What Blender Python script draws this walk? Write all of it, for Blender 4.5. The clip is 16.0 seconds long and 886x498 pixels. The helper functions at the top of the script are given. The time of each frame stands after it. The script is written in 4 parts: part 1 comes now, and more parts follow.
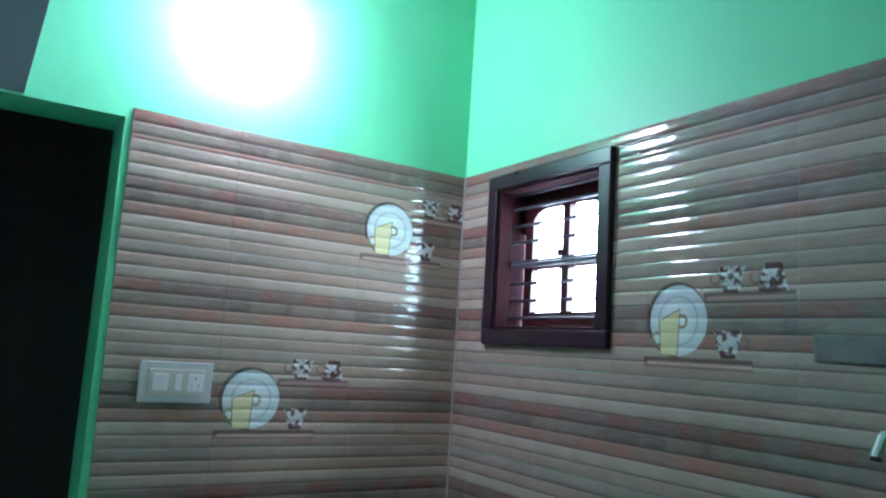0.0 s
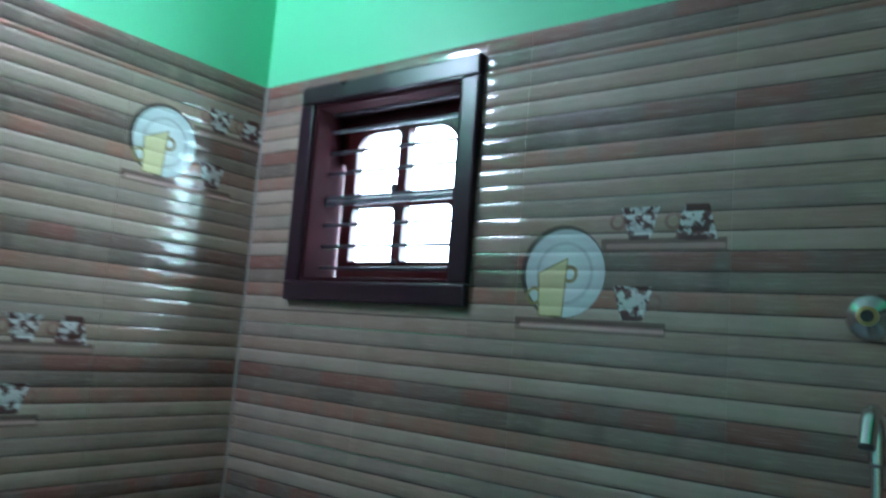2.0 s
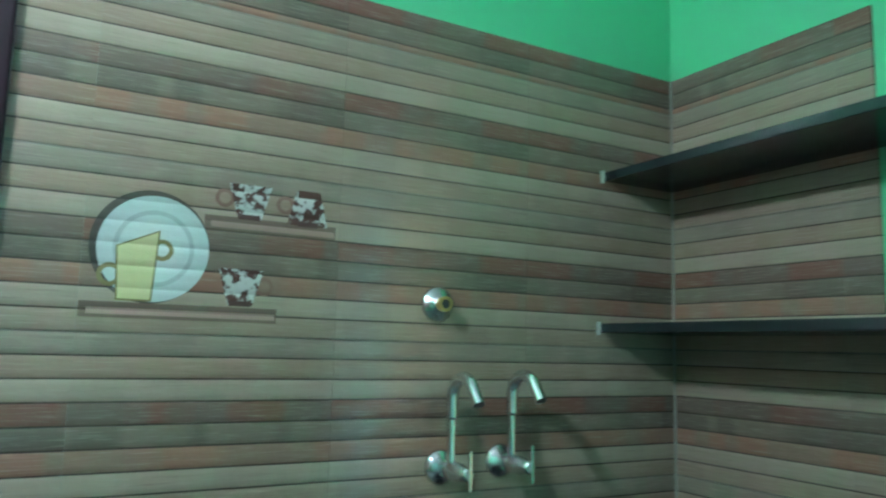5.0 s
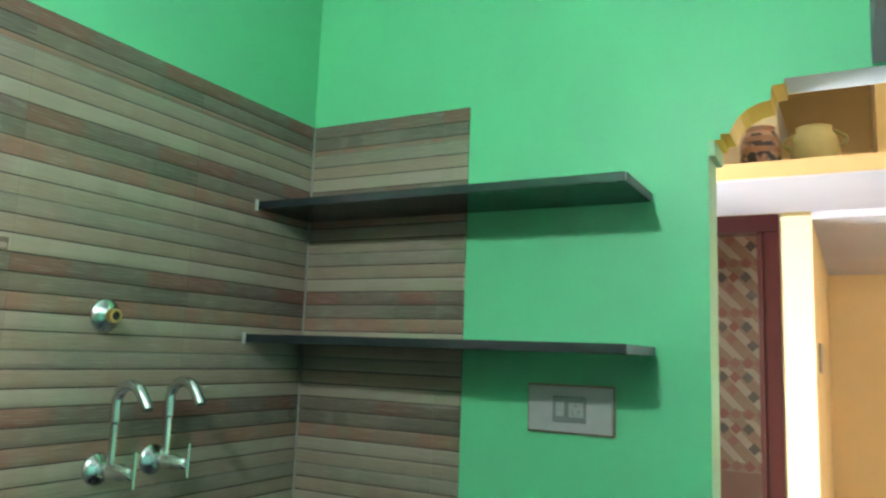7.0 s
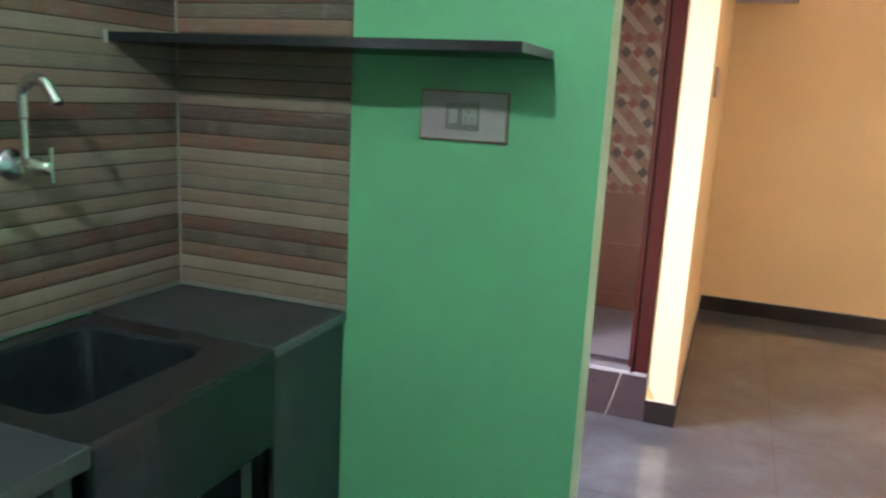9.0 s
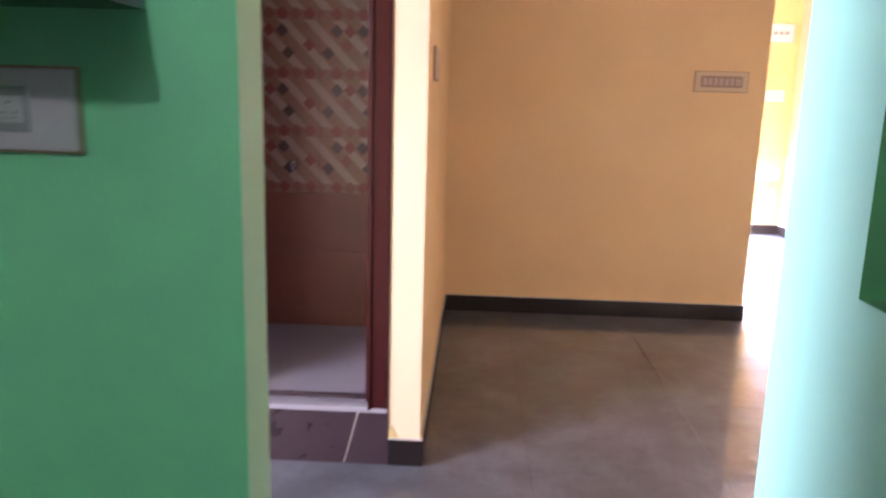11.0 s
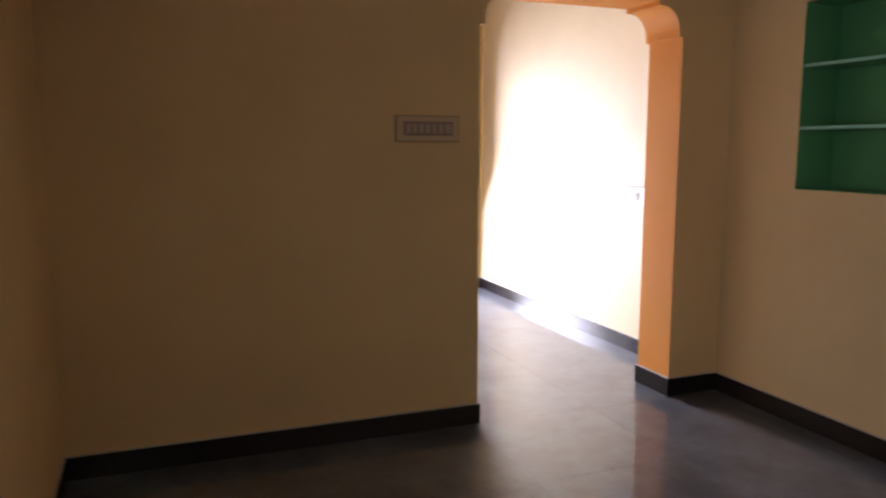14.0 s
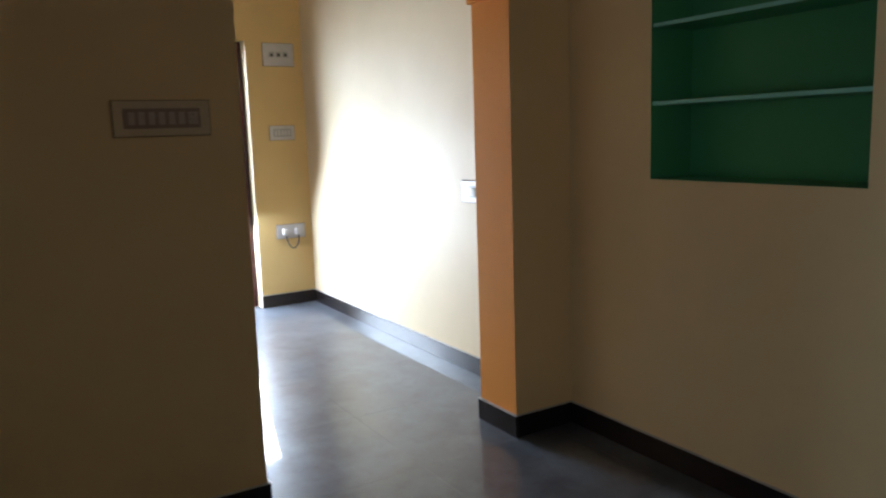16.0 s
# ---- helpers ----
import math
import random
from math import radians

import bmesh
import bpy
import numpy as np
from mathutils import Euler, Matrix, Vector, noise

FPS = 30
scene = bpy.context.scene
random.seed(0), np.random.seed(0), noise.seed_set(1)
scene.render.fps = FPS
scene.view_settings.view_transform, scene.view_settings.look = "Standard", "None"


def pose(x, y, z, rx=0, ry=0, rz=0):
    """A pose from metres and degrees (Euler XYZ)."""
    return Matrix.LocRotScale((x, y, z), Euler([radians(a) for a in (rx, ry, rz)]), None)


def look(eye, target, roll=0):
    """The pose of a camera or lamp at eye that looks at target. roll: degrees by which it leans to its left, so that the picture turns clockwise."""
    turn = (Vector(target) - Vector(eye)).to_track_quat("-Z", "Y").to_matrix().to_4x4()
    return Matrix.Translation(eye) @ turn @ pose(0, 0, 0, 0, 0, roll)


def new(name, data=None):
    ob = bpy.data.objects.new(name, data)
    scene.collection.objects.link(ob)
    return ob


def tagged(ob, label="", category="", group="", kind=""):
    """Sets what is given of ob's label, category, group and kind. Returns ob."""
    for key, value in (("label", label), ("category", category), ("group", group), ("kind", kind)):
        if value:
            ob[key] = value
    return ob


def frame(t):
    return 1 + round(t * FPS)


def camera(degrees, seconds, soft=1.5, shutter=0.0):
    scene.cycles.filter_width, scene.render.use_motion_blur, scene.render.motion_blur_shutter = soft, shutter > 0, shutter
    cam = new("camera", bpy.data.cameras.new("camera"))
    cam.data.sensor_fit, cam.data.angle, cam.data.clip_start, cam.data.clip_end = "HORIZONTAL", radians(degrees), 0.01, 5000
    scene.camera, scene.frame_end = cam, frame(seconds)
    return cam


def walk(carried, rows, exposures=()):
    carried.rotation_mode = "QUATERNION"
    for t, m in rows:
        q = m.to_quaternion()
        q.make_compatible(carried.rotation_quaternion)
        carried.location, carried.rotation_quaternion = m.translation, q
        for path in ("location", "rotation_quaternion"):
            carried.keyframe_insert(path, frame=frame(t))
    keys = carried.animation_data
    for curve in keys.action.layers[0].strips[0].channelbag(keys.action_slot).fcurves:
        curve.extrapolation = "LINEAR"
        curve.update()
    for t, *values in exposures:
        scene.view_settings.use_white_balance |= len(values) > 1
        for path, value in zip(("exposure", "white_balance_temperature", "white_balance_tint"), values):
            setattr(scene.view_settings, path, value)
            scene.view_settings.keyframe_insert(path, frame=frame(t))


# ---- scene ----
cam = camera(60.9, 16.0, soft=2.2, shutter=0.5)
PATH = [
    (0, (0.079, -1.58, 1.52), (-1.599, -0.527, 1.794), 3.6),
    (0.5, (-0.031, -1.55, 1.517), (-1.692, -0.495, 1.872), 4.3),
    (1, (-0.168, -1.517, 1.505), (-1.719, -0.296, 1.829), 4.7),
    (1.5, (-0.323, -1.444, 1.5), (-1.712, -0.055, 1.878), 4.7),
    (2, (-0.5, -1.404, 1.482), (-1.715, 0.167, 1.724), 4.5),
    (2.5, (-0.707, -1.412, 1.474), (-1.529, 0.395, 1.718), 4.1),
    (3, (-0.858, -1.396, 1.474), (-1.35, 0.53, 1.689), 2.9),
    (3.2, (-0.93, -1.369, 1.479), (-1.267, 0.593, 1.675), 2.9),
    (5.3, (-1.524, -1.391, 1.486), (-0.409, 0.241, 1.767), 1.6),
    (5.5, (-1.564, -1.433, 1.489), (-0.365, 0.139, 1.786), 1.8),
    (6, (-1.650, -1.484, 1.500), (-0.238, -0.102, 1.823), 1.9),
    (6.5, (-1.736, -1.471, 1.515), (-0.131, -0.319, 1.827), 2.3),
    (7, (-1.802, -1.455, 1.519), (-0.062, -0.504, 1.793), 2.1),
    (7.5, (-1.814, -1.447, 1.507), (-0.038, -0.546, 1.691), 2.5),
    (8, (-1.801, -1.446, 1.487), (-0.029, -0.532, 1.319), 3.1),
    (8.2, (-1.795, -1.447, 1.478), (-0.024, -0.56, 1.198), 3.4),
    (10.3, (-1.348, -1.508, 1.418), (0.573, -1.139, 1.0), 1.3),
    (10.5, (-1.274, -1.518, 1.422), (0.657, -1.225, 0.991), 1.5),
    (11, (-1.029, -1.493, 1.427), (0.93, -1.416, 1.032), 1.6),
    (11.5, (-0.775, -1.503, 1.461), (1.191, -1.589, 1.107), 1.1),
    (12, (-0.519, -1.551, 1.467), (1.439, -1.755, 1.117), 0.2),
    (12.5, (-0.247, -1.61, 1.475), (1.715, -1.827, 1.154), -0.7),
    (13, (-0.019, -1.638, 1.458), (1.936, -1.945, 1.171), -0.2),
    (13.5, (0.215, -1.66, 1.499), (2.125, -2.18, 1.219), 0.3),
    (14, (0.371, -1.729, 1.481), (2.218, -2.447, 1.212), 0.1),
    (14.5, (0.594, -1.887, 1.494), (2.381, -2.738, 1.211), -0.7),
    (15, (0.739, -2.056, 1.482), (2.506, -2.948, 1.195), -1.4),
    (15.5, (0.937, -2.263, 1.479), (2.665, -3.224, 1.177), -1.8),
    (16, (1.105, -2.483, 1.483), (2.802, -3.497, 1.181), -1.9),
]
EXPOSURES = [
    (0, -0.30, 5150, 30), (0.6, -0.75, 5000, 19), (1.5, -0.72, 5050, 20), (3, -0.78, 5200, 23), (5.5, 0.42, 5600, 9), (7, 0.45, 6250, 10), (8, 0.25, 6500, 17),
    (10.5, -0.05, 6200, 46), (11.5, -0.50, 6250, 43), (12.5, -1.32, 6300, 40), (13.5, -2.2, 6450, 35), (14.5, -2.9, 6250, 26), (16, -3.40, 5750, 12),
]
walk(cam, [(t, look(eye, target, roll)) for t, eye, target, roll in PATH], EXPOSURES)

# ---- light ----
world = bpy.data.worlds.new("sky")
scene.world = world
world.use_nodes = True
wn = world.node_tree
sky = wn.nodes.new("ShaderNodeTexSky")
sky.sky_type, sky.sun_disc = "NISHITA", False
sky.sun_elevation, sky.sun_rotation = radians(60), radians(211)
wn.links.new(sky.outputs[0], wn.nodes["Background"].inputs[0])
wn.nodes["Background"].inputs[1].default_value = 0.15


def area_lamp(name, eye, target, width, height, watts, colour):
    data = bpy.data.lights.new(name, "AREA")
    data.shape, data.size, data.size_y, data.energy, data.color = "RECTANGLE", width, height, watts, colour
    ob = new(name, data)
    ob.matrix_world = look(eye, target)
    return ob


area_lamp("kitchen_window_daylight", (-1.80, 0.50, 1.95), (-1.75, -1, 1.75), 0.7, 0.7, 26, (0.92, 0.97, 1.0))
BULB_GLOW = 395.0
passage = area_lamp("passage_door_daylight", (0.46, 0.52, 1.20), (0.45, -1.2, 0.72), 0.6, 1.7, 112, (0.90, 0.96, 1.0))
passage.data.spread = radians(140)
front = area_lamp("front_door_daylight", (9.25, -3.35, 3.40), (6.3, -4.35, 0.1), 1.6, 1.4, 400, (0.88, 0.95, 1.0))
opening = area_lamp("front_opening_daylight", (7.60, -3.98, 0.80), (4.9, -4.05, -1.1), 0.9, 1.2, 1250, (0.84, 0.93, 1.0))
# plain bright haze outside the kitchen window
haze = bpy.data.materials.new("outdoor_haze")
haze.use_nodes = True
haze.node_tree.nodes["Principled BSDF"].inputs["Emission Color"].default_value = (0.95, 0.97, 1.0, 1)
haze.node_tree.nodes["Principled BSDF"].inputs["Emission Strength"].default_value = 40.0
# bright open daylight beyond the front door
glare = bpy.data.materials.new("outdoor_daylight")
glare.use_nodes = True
glare.node_tree.nodes["Principled BSDF"].inputs["Emission Color"].default_value = (0.82, 0.93, 1.0, 1)
glare.node_tree.nodes["Principled BSDF"].inputs["Emission Strength"].default_value = 150.0
sun_data = bpy.data.lights.new("sun", "SUN")
sun_data.energy, sun_data.angle, sun_data.color = 3.0, radians(0.5), (1.0, 0.95, 0.87)
sun = new("sun", sun_data)
sun.matrix_world = look((0, 0, 20), (6, 10, 0))


# ---- materials ----
class Graph:
    """A small writer of node graphs; numbers and sockets mix freely."""

    def __init__(self, name):
        self.m = bpy.data.materials.new(name)
        self.m.use_nodes = True
        self.t = self.m.node_tree
        self.b = self.t.nodes["Principled BSDF"]

    def put(self, node, key, value):
        if isinstance(value, bpy.types.NodeSocket):
            self.t.links.new(value, node.inputs[key])
        else:
            node.inputs[key].default_value = value

    def math(self, op, a, b=0.0, c=0.0):
        n = self.t.nodes.new("ShaderNodeMath")
        n.operation = op
        for i, v in enumerate((a, b, c)):
            self.put(n, i, v)
        return n.outputs[0]

    def coords(self, kind="Object"):
        return self.t.nodes.new("ShaderNodeTexCoord").outputs[kind]

    def position(self):
        return self.t.nodes.new("ShaderNodeNewGeometry").outputs["Position"]

    def split(self, v):
        n = self.t.nodes.new("ShaderNodeSeparateXYZ")
        self.put(n, 0, v)
        return n.outputs

    def join(self, x, y, z):
        n = self.t.nodes.new("ShaderNodeCombineXYZ")
        for i, v in enumerate((x, y, z)):
            self.put(n, i, v)
        return n.outputs[0]

    def noise(self, v, scale, detail=4.0, rough=0.55, out="Fac"):
        n = self.t.nodes.new("ShaderNodeTexNoise")
        self.put(n, "Vector", v)
        self.put(n, "Scale", scale)
        self.put(n, "Detail", detail)
        self.put(n, "Roughness", rough)
        return n.outputs[out]

    def white(self, v):
        n = self.t.nodes.new("ShaderNodeTexWhiteNoise")
        self.put(n, "Vector", v)
        return n.outputs["Value"]

    def random(self):
        return self.t.nodes.new("ShaderNodeObjectInfo").outputs["Random"]

    def mix(self, fac, a, b):
        n = self.t.nodes.new("ShaderNodeMix")
        n.data_type = "RGBA"
        self.put(n, 0, fac)
        self.put(n, 6, a if isinstance(a, bpy.types.NodeSocket) else (*a, 1))
        self.put(n, 7, b if isinstance(b, bpy.types.NodeSocket) else (*b, 1))
        return n.outputs[2]

    def span(self, v, lo, hi, a=0.0, b=1.0):
        n = self.t.nodes.new("ShaderNodeMapRange")
        for i, k in enumerate((v, lo, hi, a, b)):
            self.put(n, i, k)
        return n.outputs[0]

    def bump(self, height, strength=0.3, distance=0.01):
        n = self.t.nodes.new("ShaderNodeBump")
        self.put(n, "Height", height)
        self.put(n, "Strength", strength)
        self.put(n, "Distance", distance)
        self.t.links.new(n.outputs[0], self.b.inputs["Normal"])

    def finish(self, colour, rough=0.5, metal=0.0):
        self.put(self.b, "Base Color", colour if isinstance(colour, bpy.types.NodeSocket) else (*colour, 1))
        self.put(self.b, "Roughness", rough)
        self.put(self.b, "Metallic", metal)
        return self.m


def mottled(name, a, b, scale=6.0, rough=0.6, metal=0.0, grain=120.0, relief=0.1, rough_var=0.1):
    """A surface of two near colours in clouds, with a fine grain in its relief."""
    g = Graph(name)
    p = g.position()
    big = g.span(g.noise(p, scale, 5), 0.3, 0.7)
    fine = g.noise(p, grain, 3)
    colour = g.mix(g.math("MULTIPLY_ADD", fine, 0.25, g.math("MULTIPLY", big, 0.8)), a, b)
    g.bump(g.math("ADD", fine, g.math("MULTIPLY", big, 0.5)), relief, 0.004)
    return g.finish(colour, g.span(big, 0, 1, rough - rough_var, rough + rough_var), metal)


def painted(name, colour, rough=0.5, scale=1.3, gloss=0.3):
    """Emulsion paint on plaster: roller stipple, faint trowel waves and scuffs."""
    g = Graph(name)
    p = g.position()
    wave = g.noise(p, scale, 4)
    stipple = g.noise(p, 260, 2)
    scuff = g.span(g.noise(p, 9, 6, 0.7), 0.62, 0.8)
    lo = tuple(c * 0.90 for c in colour)
    tone = g.mix(g.span(wave, 0.3, 0.7), colour, lo)
    tone = g.mix(g.math("MULTIPLY", scuff, 0.25), tone, tuple(c * 0.78 for c in colour))
    g.bump(g.math("MULTIPLY_ADD", stipple, 0.25, wave), 0.22, 0.006)
    g.b.inputs["Specular IOR Level"].default_value = gloss
    return g.finish(tone, g.span(wave, 0.3, 0.7, rough - 0.06, rough + 0.08))


GREEN = painted("green_paint", (0.175, 0.63, 0.325), 0.42)
# the kitchen green again, with the south wall's daylight put into a paler colour
MINT = painted("pale_daylit_green_paint", (0.29, 0.65, 0.55), 0.45)
JAMBGREEN = painted("yellowish_green_paint", (0.38, 0.59, 0.37), 0.5)
CREAM = painted("cream_paint", (0.80, 0.66, 0.44), 0.5)
SAND = painted("sand_paint", (0.79, 0.615, 0.34), 0.5)
TAN = painted("tan_paint", (0.80, 0.58, 0.305), 0.5)
YELLOW = painted("yellow_paint", (0.80, 0.57, 0.24), 0.5)
MUSTARD = painted("mustard_trim_paint", (0.78, 0.46, 0.05), 0.45)
ORANGE = painted("orange_paint", (0.74, 0.29, 0.045), 0.7, 1.3, 0.1)
WHITE = painted("white_ceiling_paint", (0.78, 0.76, 0.78), 0.6)
LOFTWHITE = painted("lavender_white_paint", (0.60, 0.56, 0.62), 0.6)
LOFTEDGE = painted("apricot_paint", (0.76, 0.49, 0.22), 0.6)
GREY = painted("grey_cement_paint", (0.30, 0.32, 0.34), 0.7)
# dark base colour stands in for the unlit store's shade
DARK = painted("shade_dark_store_wall", (0.10, 0.10, 0.09), 0.7)
NICHE = painted("niche_green_paint", (0.085, 0.32, 0.14), 0.5, 1.3, 0.15)
GRANITE = mottled("black_granite", (0.012, 0.018, 0.020), (0.020, 0.027, 0.029), 12, 0.22, 0, 400, 0.02, 0.04)
DUSTYGRANITE = mottled("dusty_black_granite", (0.030, 0.040, 0.043), (0.060, 0.074, 0.078), 7, 0.40, 0, 300, 0.03, 0.08)
GRANITE_EDGE = mottled("raw_granite_edge", (0.13, 0.14, 0.14), (0.22, 0.23, 0.23), 60, 0.7, 0, 300, 0.2)
MAROON = mottled("maroon_varnished_wood", (0.036, 0.007, 0.007), (0.043, 0.009, 0.009), 9, 0.16, 0, 90, 0.02, 0.02)
MAROON.node_tree.nodes["Principled BSDF"].inputs["Specular IOR Level"].default_value = 0.22
BROWNWOOD = mottled("dark_brown_painted_wood", (0.016, 0.007, 0.012), (0.022, 0.010, 0.016), 9, 0.30, 0, 90, 0.03, 0.03)
BROWNWOOD.node_tree.nodes["Principled BSDF"].inputs["Specular IOR Level"].default_value = 0.3
IRON = mottled("dark_painted_iron", (0.03, 0.028, 0.035), (0.06, 0.055, 0.065), 30, 0.4, 0.3, 200, 0.1)
CHROME = mottled("chrome", (0.72, 0.73, 0.73), (0.82, 0.83, 0.83), 3, 0.24, 1.0, 20, 0.0, 0.02)
BRASS = mottled("brass", (0.5, 0.35, 0.12), (0.62, 0.45, 0.18), 30, 0.35, 1.0, 200, 0.05)
PLASTIC = mottled("white_plastic", (0.60, 0.58, 0.57), (0.66, 0.64, 0.63), 20, 0.35, 0, 300, 0.02)
GREYPLASTIC = mottled("grey_plastic", (0.36, 0.36, 0.34), (0.42, 0.42, 0.40), 20, 0.4, 0, 300, 0.02)
BOXWOOD = mottled("plate_edge_brown", (0.25, 0.15, 0.09), (0.32, 0.2, 0.12), 20, 0.5, 0, 200, 0.05)
BLACKHOLE = mottled("socket_hole_black", (0.01, 0.01, 0.01), (0.02, 0.02, 0.02), 20, 0.6)


def tile_material(name, decor):
    """Glazed wall tile printed as eight wooden planks; the decor tile also carries a plate, a jug and cups."""
    g = Graph(name)
    o = g.coords()
    u, _, v = g.split(o)
    rnd = g.random()
    row = g.math("FLOOR", g.math("MULTIPLY", v, 8 / 0.305))
    # blocks along the plank, of uneven length and soft ends
    shift = g.math("MULTIPLY", g.math("FLOOR", g.math("MULTIPLY", rnd, 4.0)), 13.7)
    sway = g.math("MULTIPLY", g.noise(g.join(g.math("ADD", g.math("MULTIPLY", u, 11.0), shift), g.math("MULTIPLY", row, 3.1), 0.0), 1.0, 1), 2.2)
    along = g.math("ADD", g.math("MULTIPLY_ADD", u, 19.0, sway), g.math("MULTIPLY", row, 0.37))
    whole = g.math("FLOOR", along)
    here = g.white(g.join(whole, row, shift))
    after = g.white(g.join(g.math("ADD", whole, 1.0), row, shift))
    ease = g.span(g.math("FRACT", along), 0.35, 1.0)
    block = g.math("ADD", here, g.math("MULTIPLY", ease, g.math("SUBTRACT", after, here)))
    grain = g.noise(g.join(g.math("ADD", g.math("MULTIPLY", u, 9), shift), g.math("MULTIPLY", v, 160), row), 1.0, 5, 0.65)
    streak = g.noise(g.join(g.math("ADD", g.math("MULTIPLY", u, 14), shift), g.math("MULTIPLY", v, 380), 3.0), 1.0, 4, 0.65)
    # a dark band of three planks between five paler ones, row by row from the foot
    planks = (((0.285, 0.215, 0.162), (0.310, 0.235, 0.176)), ((0.330, 0.262, 0.205), (0.360, 0.285, 0.222)), ((0.280, 0.148, 0.106), (0.245, 0.158, 0.119)),
              ((0.140, 0.112, 0.089), (0.188, 0.145, 0.113)), ((0.192, 0.094, 0.072), (0.156, 0.114, 0.092)), ((0.335, 0.266, 0.208), (0.360, 0.286, 0.224)),
              ((0.290, 0.205, 0.152), (0.310, 0.225, 0.168)), ((0.250, 0.205, 0.163), (0.280, 0.225, 0.178)))
    tint = g.span(block, 0.3, 0.7)
    colour = g.mix(tint, *planks[0])
    for k in range(1, 8):
        colour = g.mix(g.math("COMPARE", row, float(k), 0.1), colour, g.mix(tint, *planks[k]))
    colour = g.mix(g.math("MULTIPLY", g.span(grain, 0.52, 0.78), 0.40), colour, (0.150, 0.105, 0.080))
    colour = g.mix(g.math("MULTIPLY", g.span(streak, 0.52, 0.72), 0.38), colour, (0.47, 0.40, 0.33))
    # the printed line between planks, worn thin in places
    place = g.math("FRACT", g.math("MULTIPLY", v, 8 / 0.305))
    edge = g.math("ABSOLUTE", g.math("SUBTRACT", place, 0.5))
    worn = g.span(g.noise(g.join(g.math("MULTIPLY", u, 14), row, shift), 1.0, 2), 0.3, 0.6, 0.75, 1.0)
    colour = g.mix(g.math("MULTIPLY", g.span(edge, 0.446, 0.474), worn), colour, (0.040, 0.030, 0.024))
    if decor:
        def inside(lo, x, hi):
            return g.math("MULTIPLY", g.math("GREATER_THAN", x, lo), g.math("LESS_THAN", x, hi))

        def boxed(u0, u1, v0, v1):
            return g.math("MULTIPLY", inside(u0, u, u1), inside(v0, v, v1))

        def far(cu, cv):
            a, b = g.math("SUBTRACT", u, cu), g.math("SUBTRACT", v, cv)
            return g.math("SQRT", g.math("ADD", g.math("MULTIPLY", a, a), g.math("MULTIPLY", b, b)))

        def flare(cu, v0, v1, w0, w1):
            half = g.span(v, v0, v1, w0, w1)
            side = g.math("ABSOLUTE", g.math("SUBTRACT", u, cu))
            return g.math("MULTIPLY", g.math("LESS_THAN", side, half), inside(v0, v, v1))

        # shelves with their shade line
        for u0, u1, v0 in ((0.014, 0.336, 0.031), (0.207, 0.446, 0.196)):
            colour = g.mix(g.math("MULTIPLY", boxed(u0 - 0.012, u1, v0 + 0.010, v0 + 0.021), 0.70), colour, (0.085, 0.045, 0.035))
            colour = g.mix(g.math("MULTIPLY", boxed(u0 - 0.012, u1, v0 - 0.006, v0 + 0.011), 0.60), colour, (0.10, 0.058, 0.045))
            colour = g.mix(boxed(u0, u1 - 0.003, v0, v0 + 0.011), colour, (0.355, 0.235, 0.200))
        d = far(0.114, 0.147)
        colour = g.mix(g.math("MULTIPLY", g.math("LESS_THAN", far(0.108, 0.150), 0.0985), 0.85), colour, (0.05, 0.045, 0.04))
        glaze = g.mix(g.span(d, 0.03, 0.09), (0.62, 0.68, 0.66), (0.50, 0.57, 0.56))
        glaze = g.mix(g.math("MULTIPLY", g.math("COMPARE", d, 0.063, 0.004), 0.6), glaze, (0.33, 0.36, 0.37))
        colour = g.mix(g.math("LESS_THAN", d, 0.0925), colour, glaze)
        for cu, cv, r in ((0.127, 0.145, 0.015), (0.045, 0.098, 0.016)):
            colour = g.mix(g.math("COMPARE", far(cu, cv), r, 0.004), colour, (0.24, 0.20, 0.09))
        rise = g.math("MULTIPLY_ADD", u, 0.45, 0.122)
        for grow, tone in ((0.003, (0.20, 0.17, 0.07)), (0.0, (0.60, 0.56, 0.30))):
            body = g.math("MULTIPLY", flare(0.086, 0.058 - grow, 0.190, 0.026 + grow, 0.034 + grow), g.math("LESS_THAN", v, g.math("ADD", rise, grow)))
            colour = g.mix(body, colour, tone)
        blot = g.noise(o, 62, 3)
        china = g.mix(g.span(blot, 0.46, 0.54), (0.085, 0.042, 0.034), (0.52, 0.52, 0.50))
        for cu, v0, h, w in ((0.276, 0.216, 0.064, 0.040), (0.388, 0.214, 0.066, -0.040), (0.267, 0.056, 0.066, 0.041)):
            top, low = (w, w * 0.55) if w > 0 else (-w * 0.6, -w)
            side = cu - 0.045 if cu < 0.27 or cu > 0.3 else cu - 0.047
            if v0 < 0.1:
                side = cu + 0.043
            colour = g.mix(g.math("COMPARE", far(side, v0 + h * 0.55), 0.014, 0.0035), colour, (0.22, 0.13, 0.10))
            colour = g.mix(flare(cu, v0, v0 + h, low, top), colour, china)
            colour = g.mix(boxed(cu - 0.02, cu + 0.02, v0 - 0.002, v0 + 0.008), colour, (0.08, 0.045, 0.04))
        colour = g.mix(boxed(0.367, 0.409, 0.268, 0.282), colour, (0.095, 0.050, 0.038))
    # the glaze lies in slight ripples
    ripple = g.noise(g.join(g.math("MULTIPLY", u, 26), g.math("MULTIPLY", v, 40), rnd), 1.0, 2)
    g.bump(g.math("MULTIPLY_ADD", grain, 0.12, ripple), 0.35, 0.0022)
    return g.finish(colour, g.span(grain, 0.3, 0.7, 0.06, 0.12))


TILE = tile_material("plank_print_tile", False)
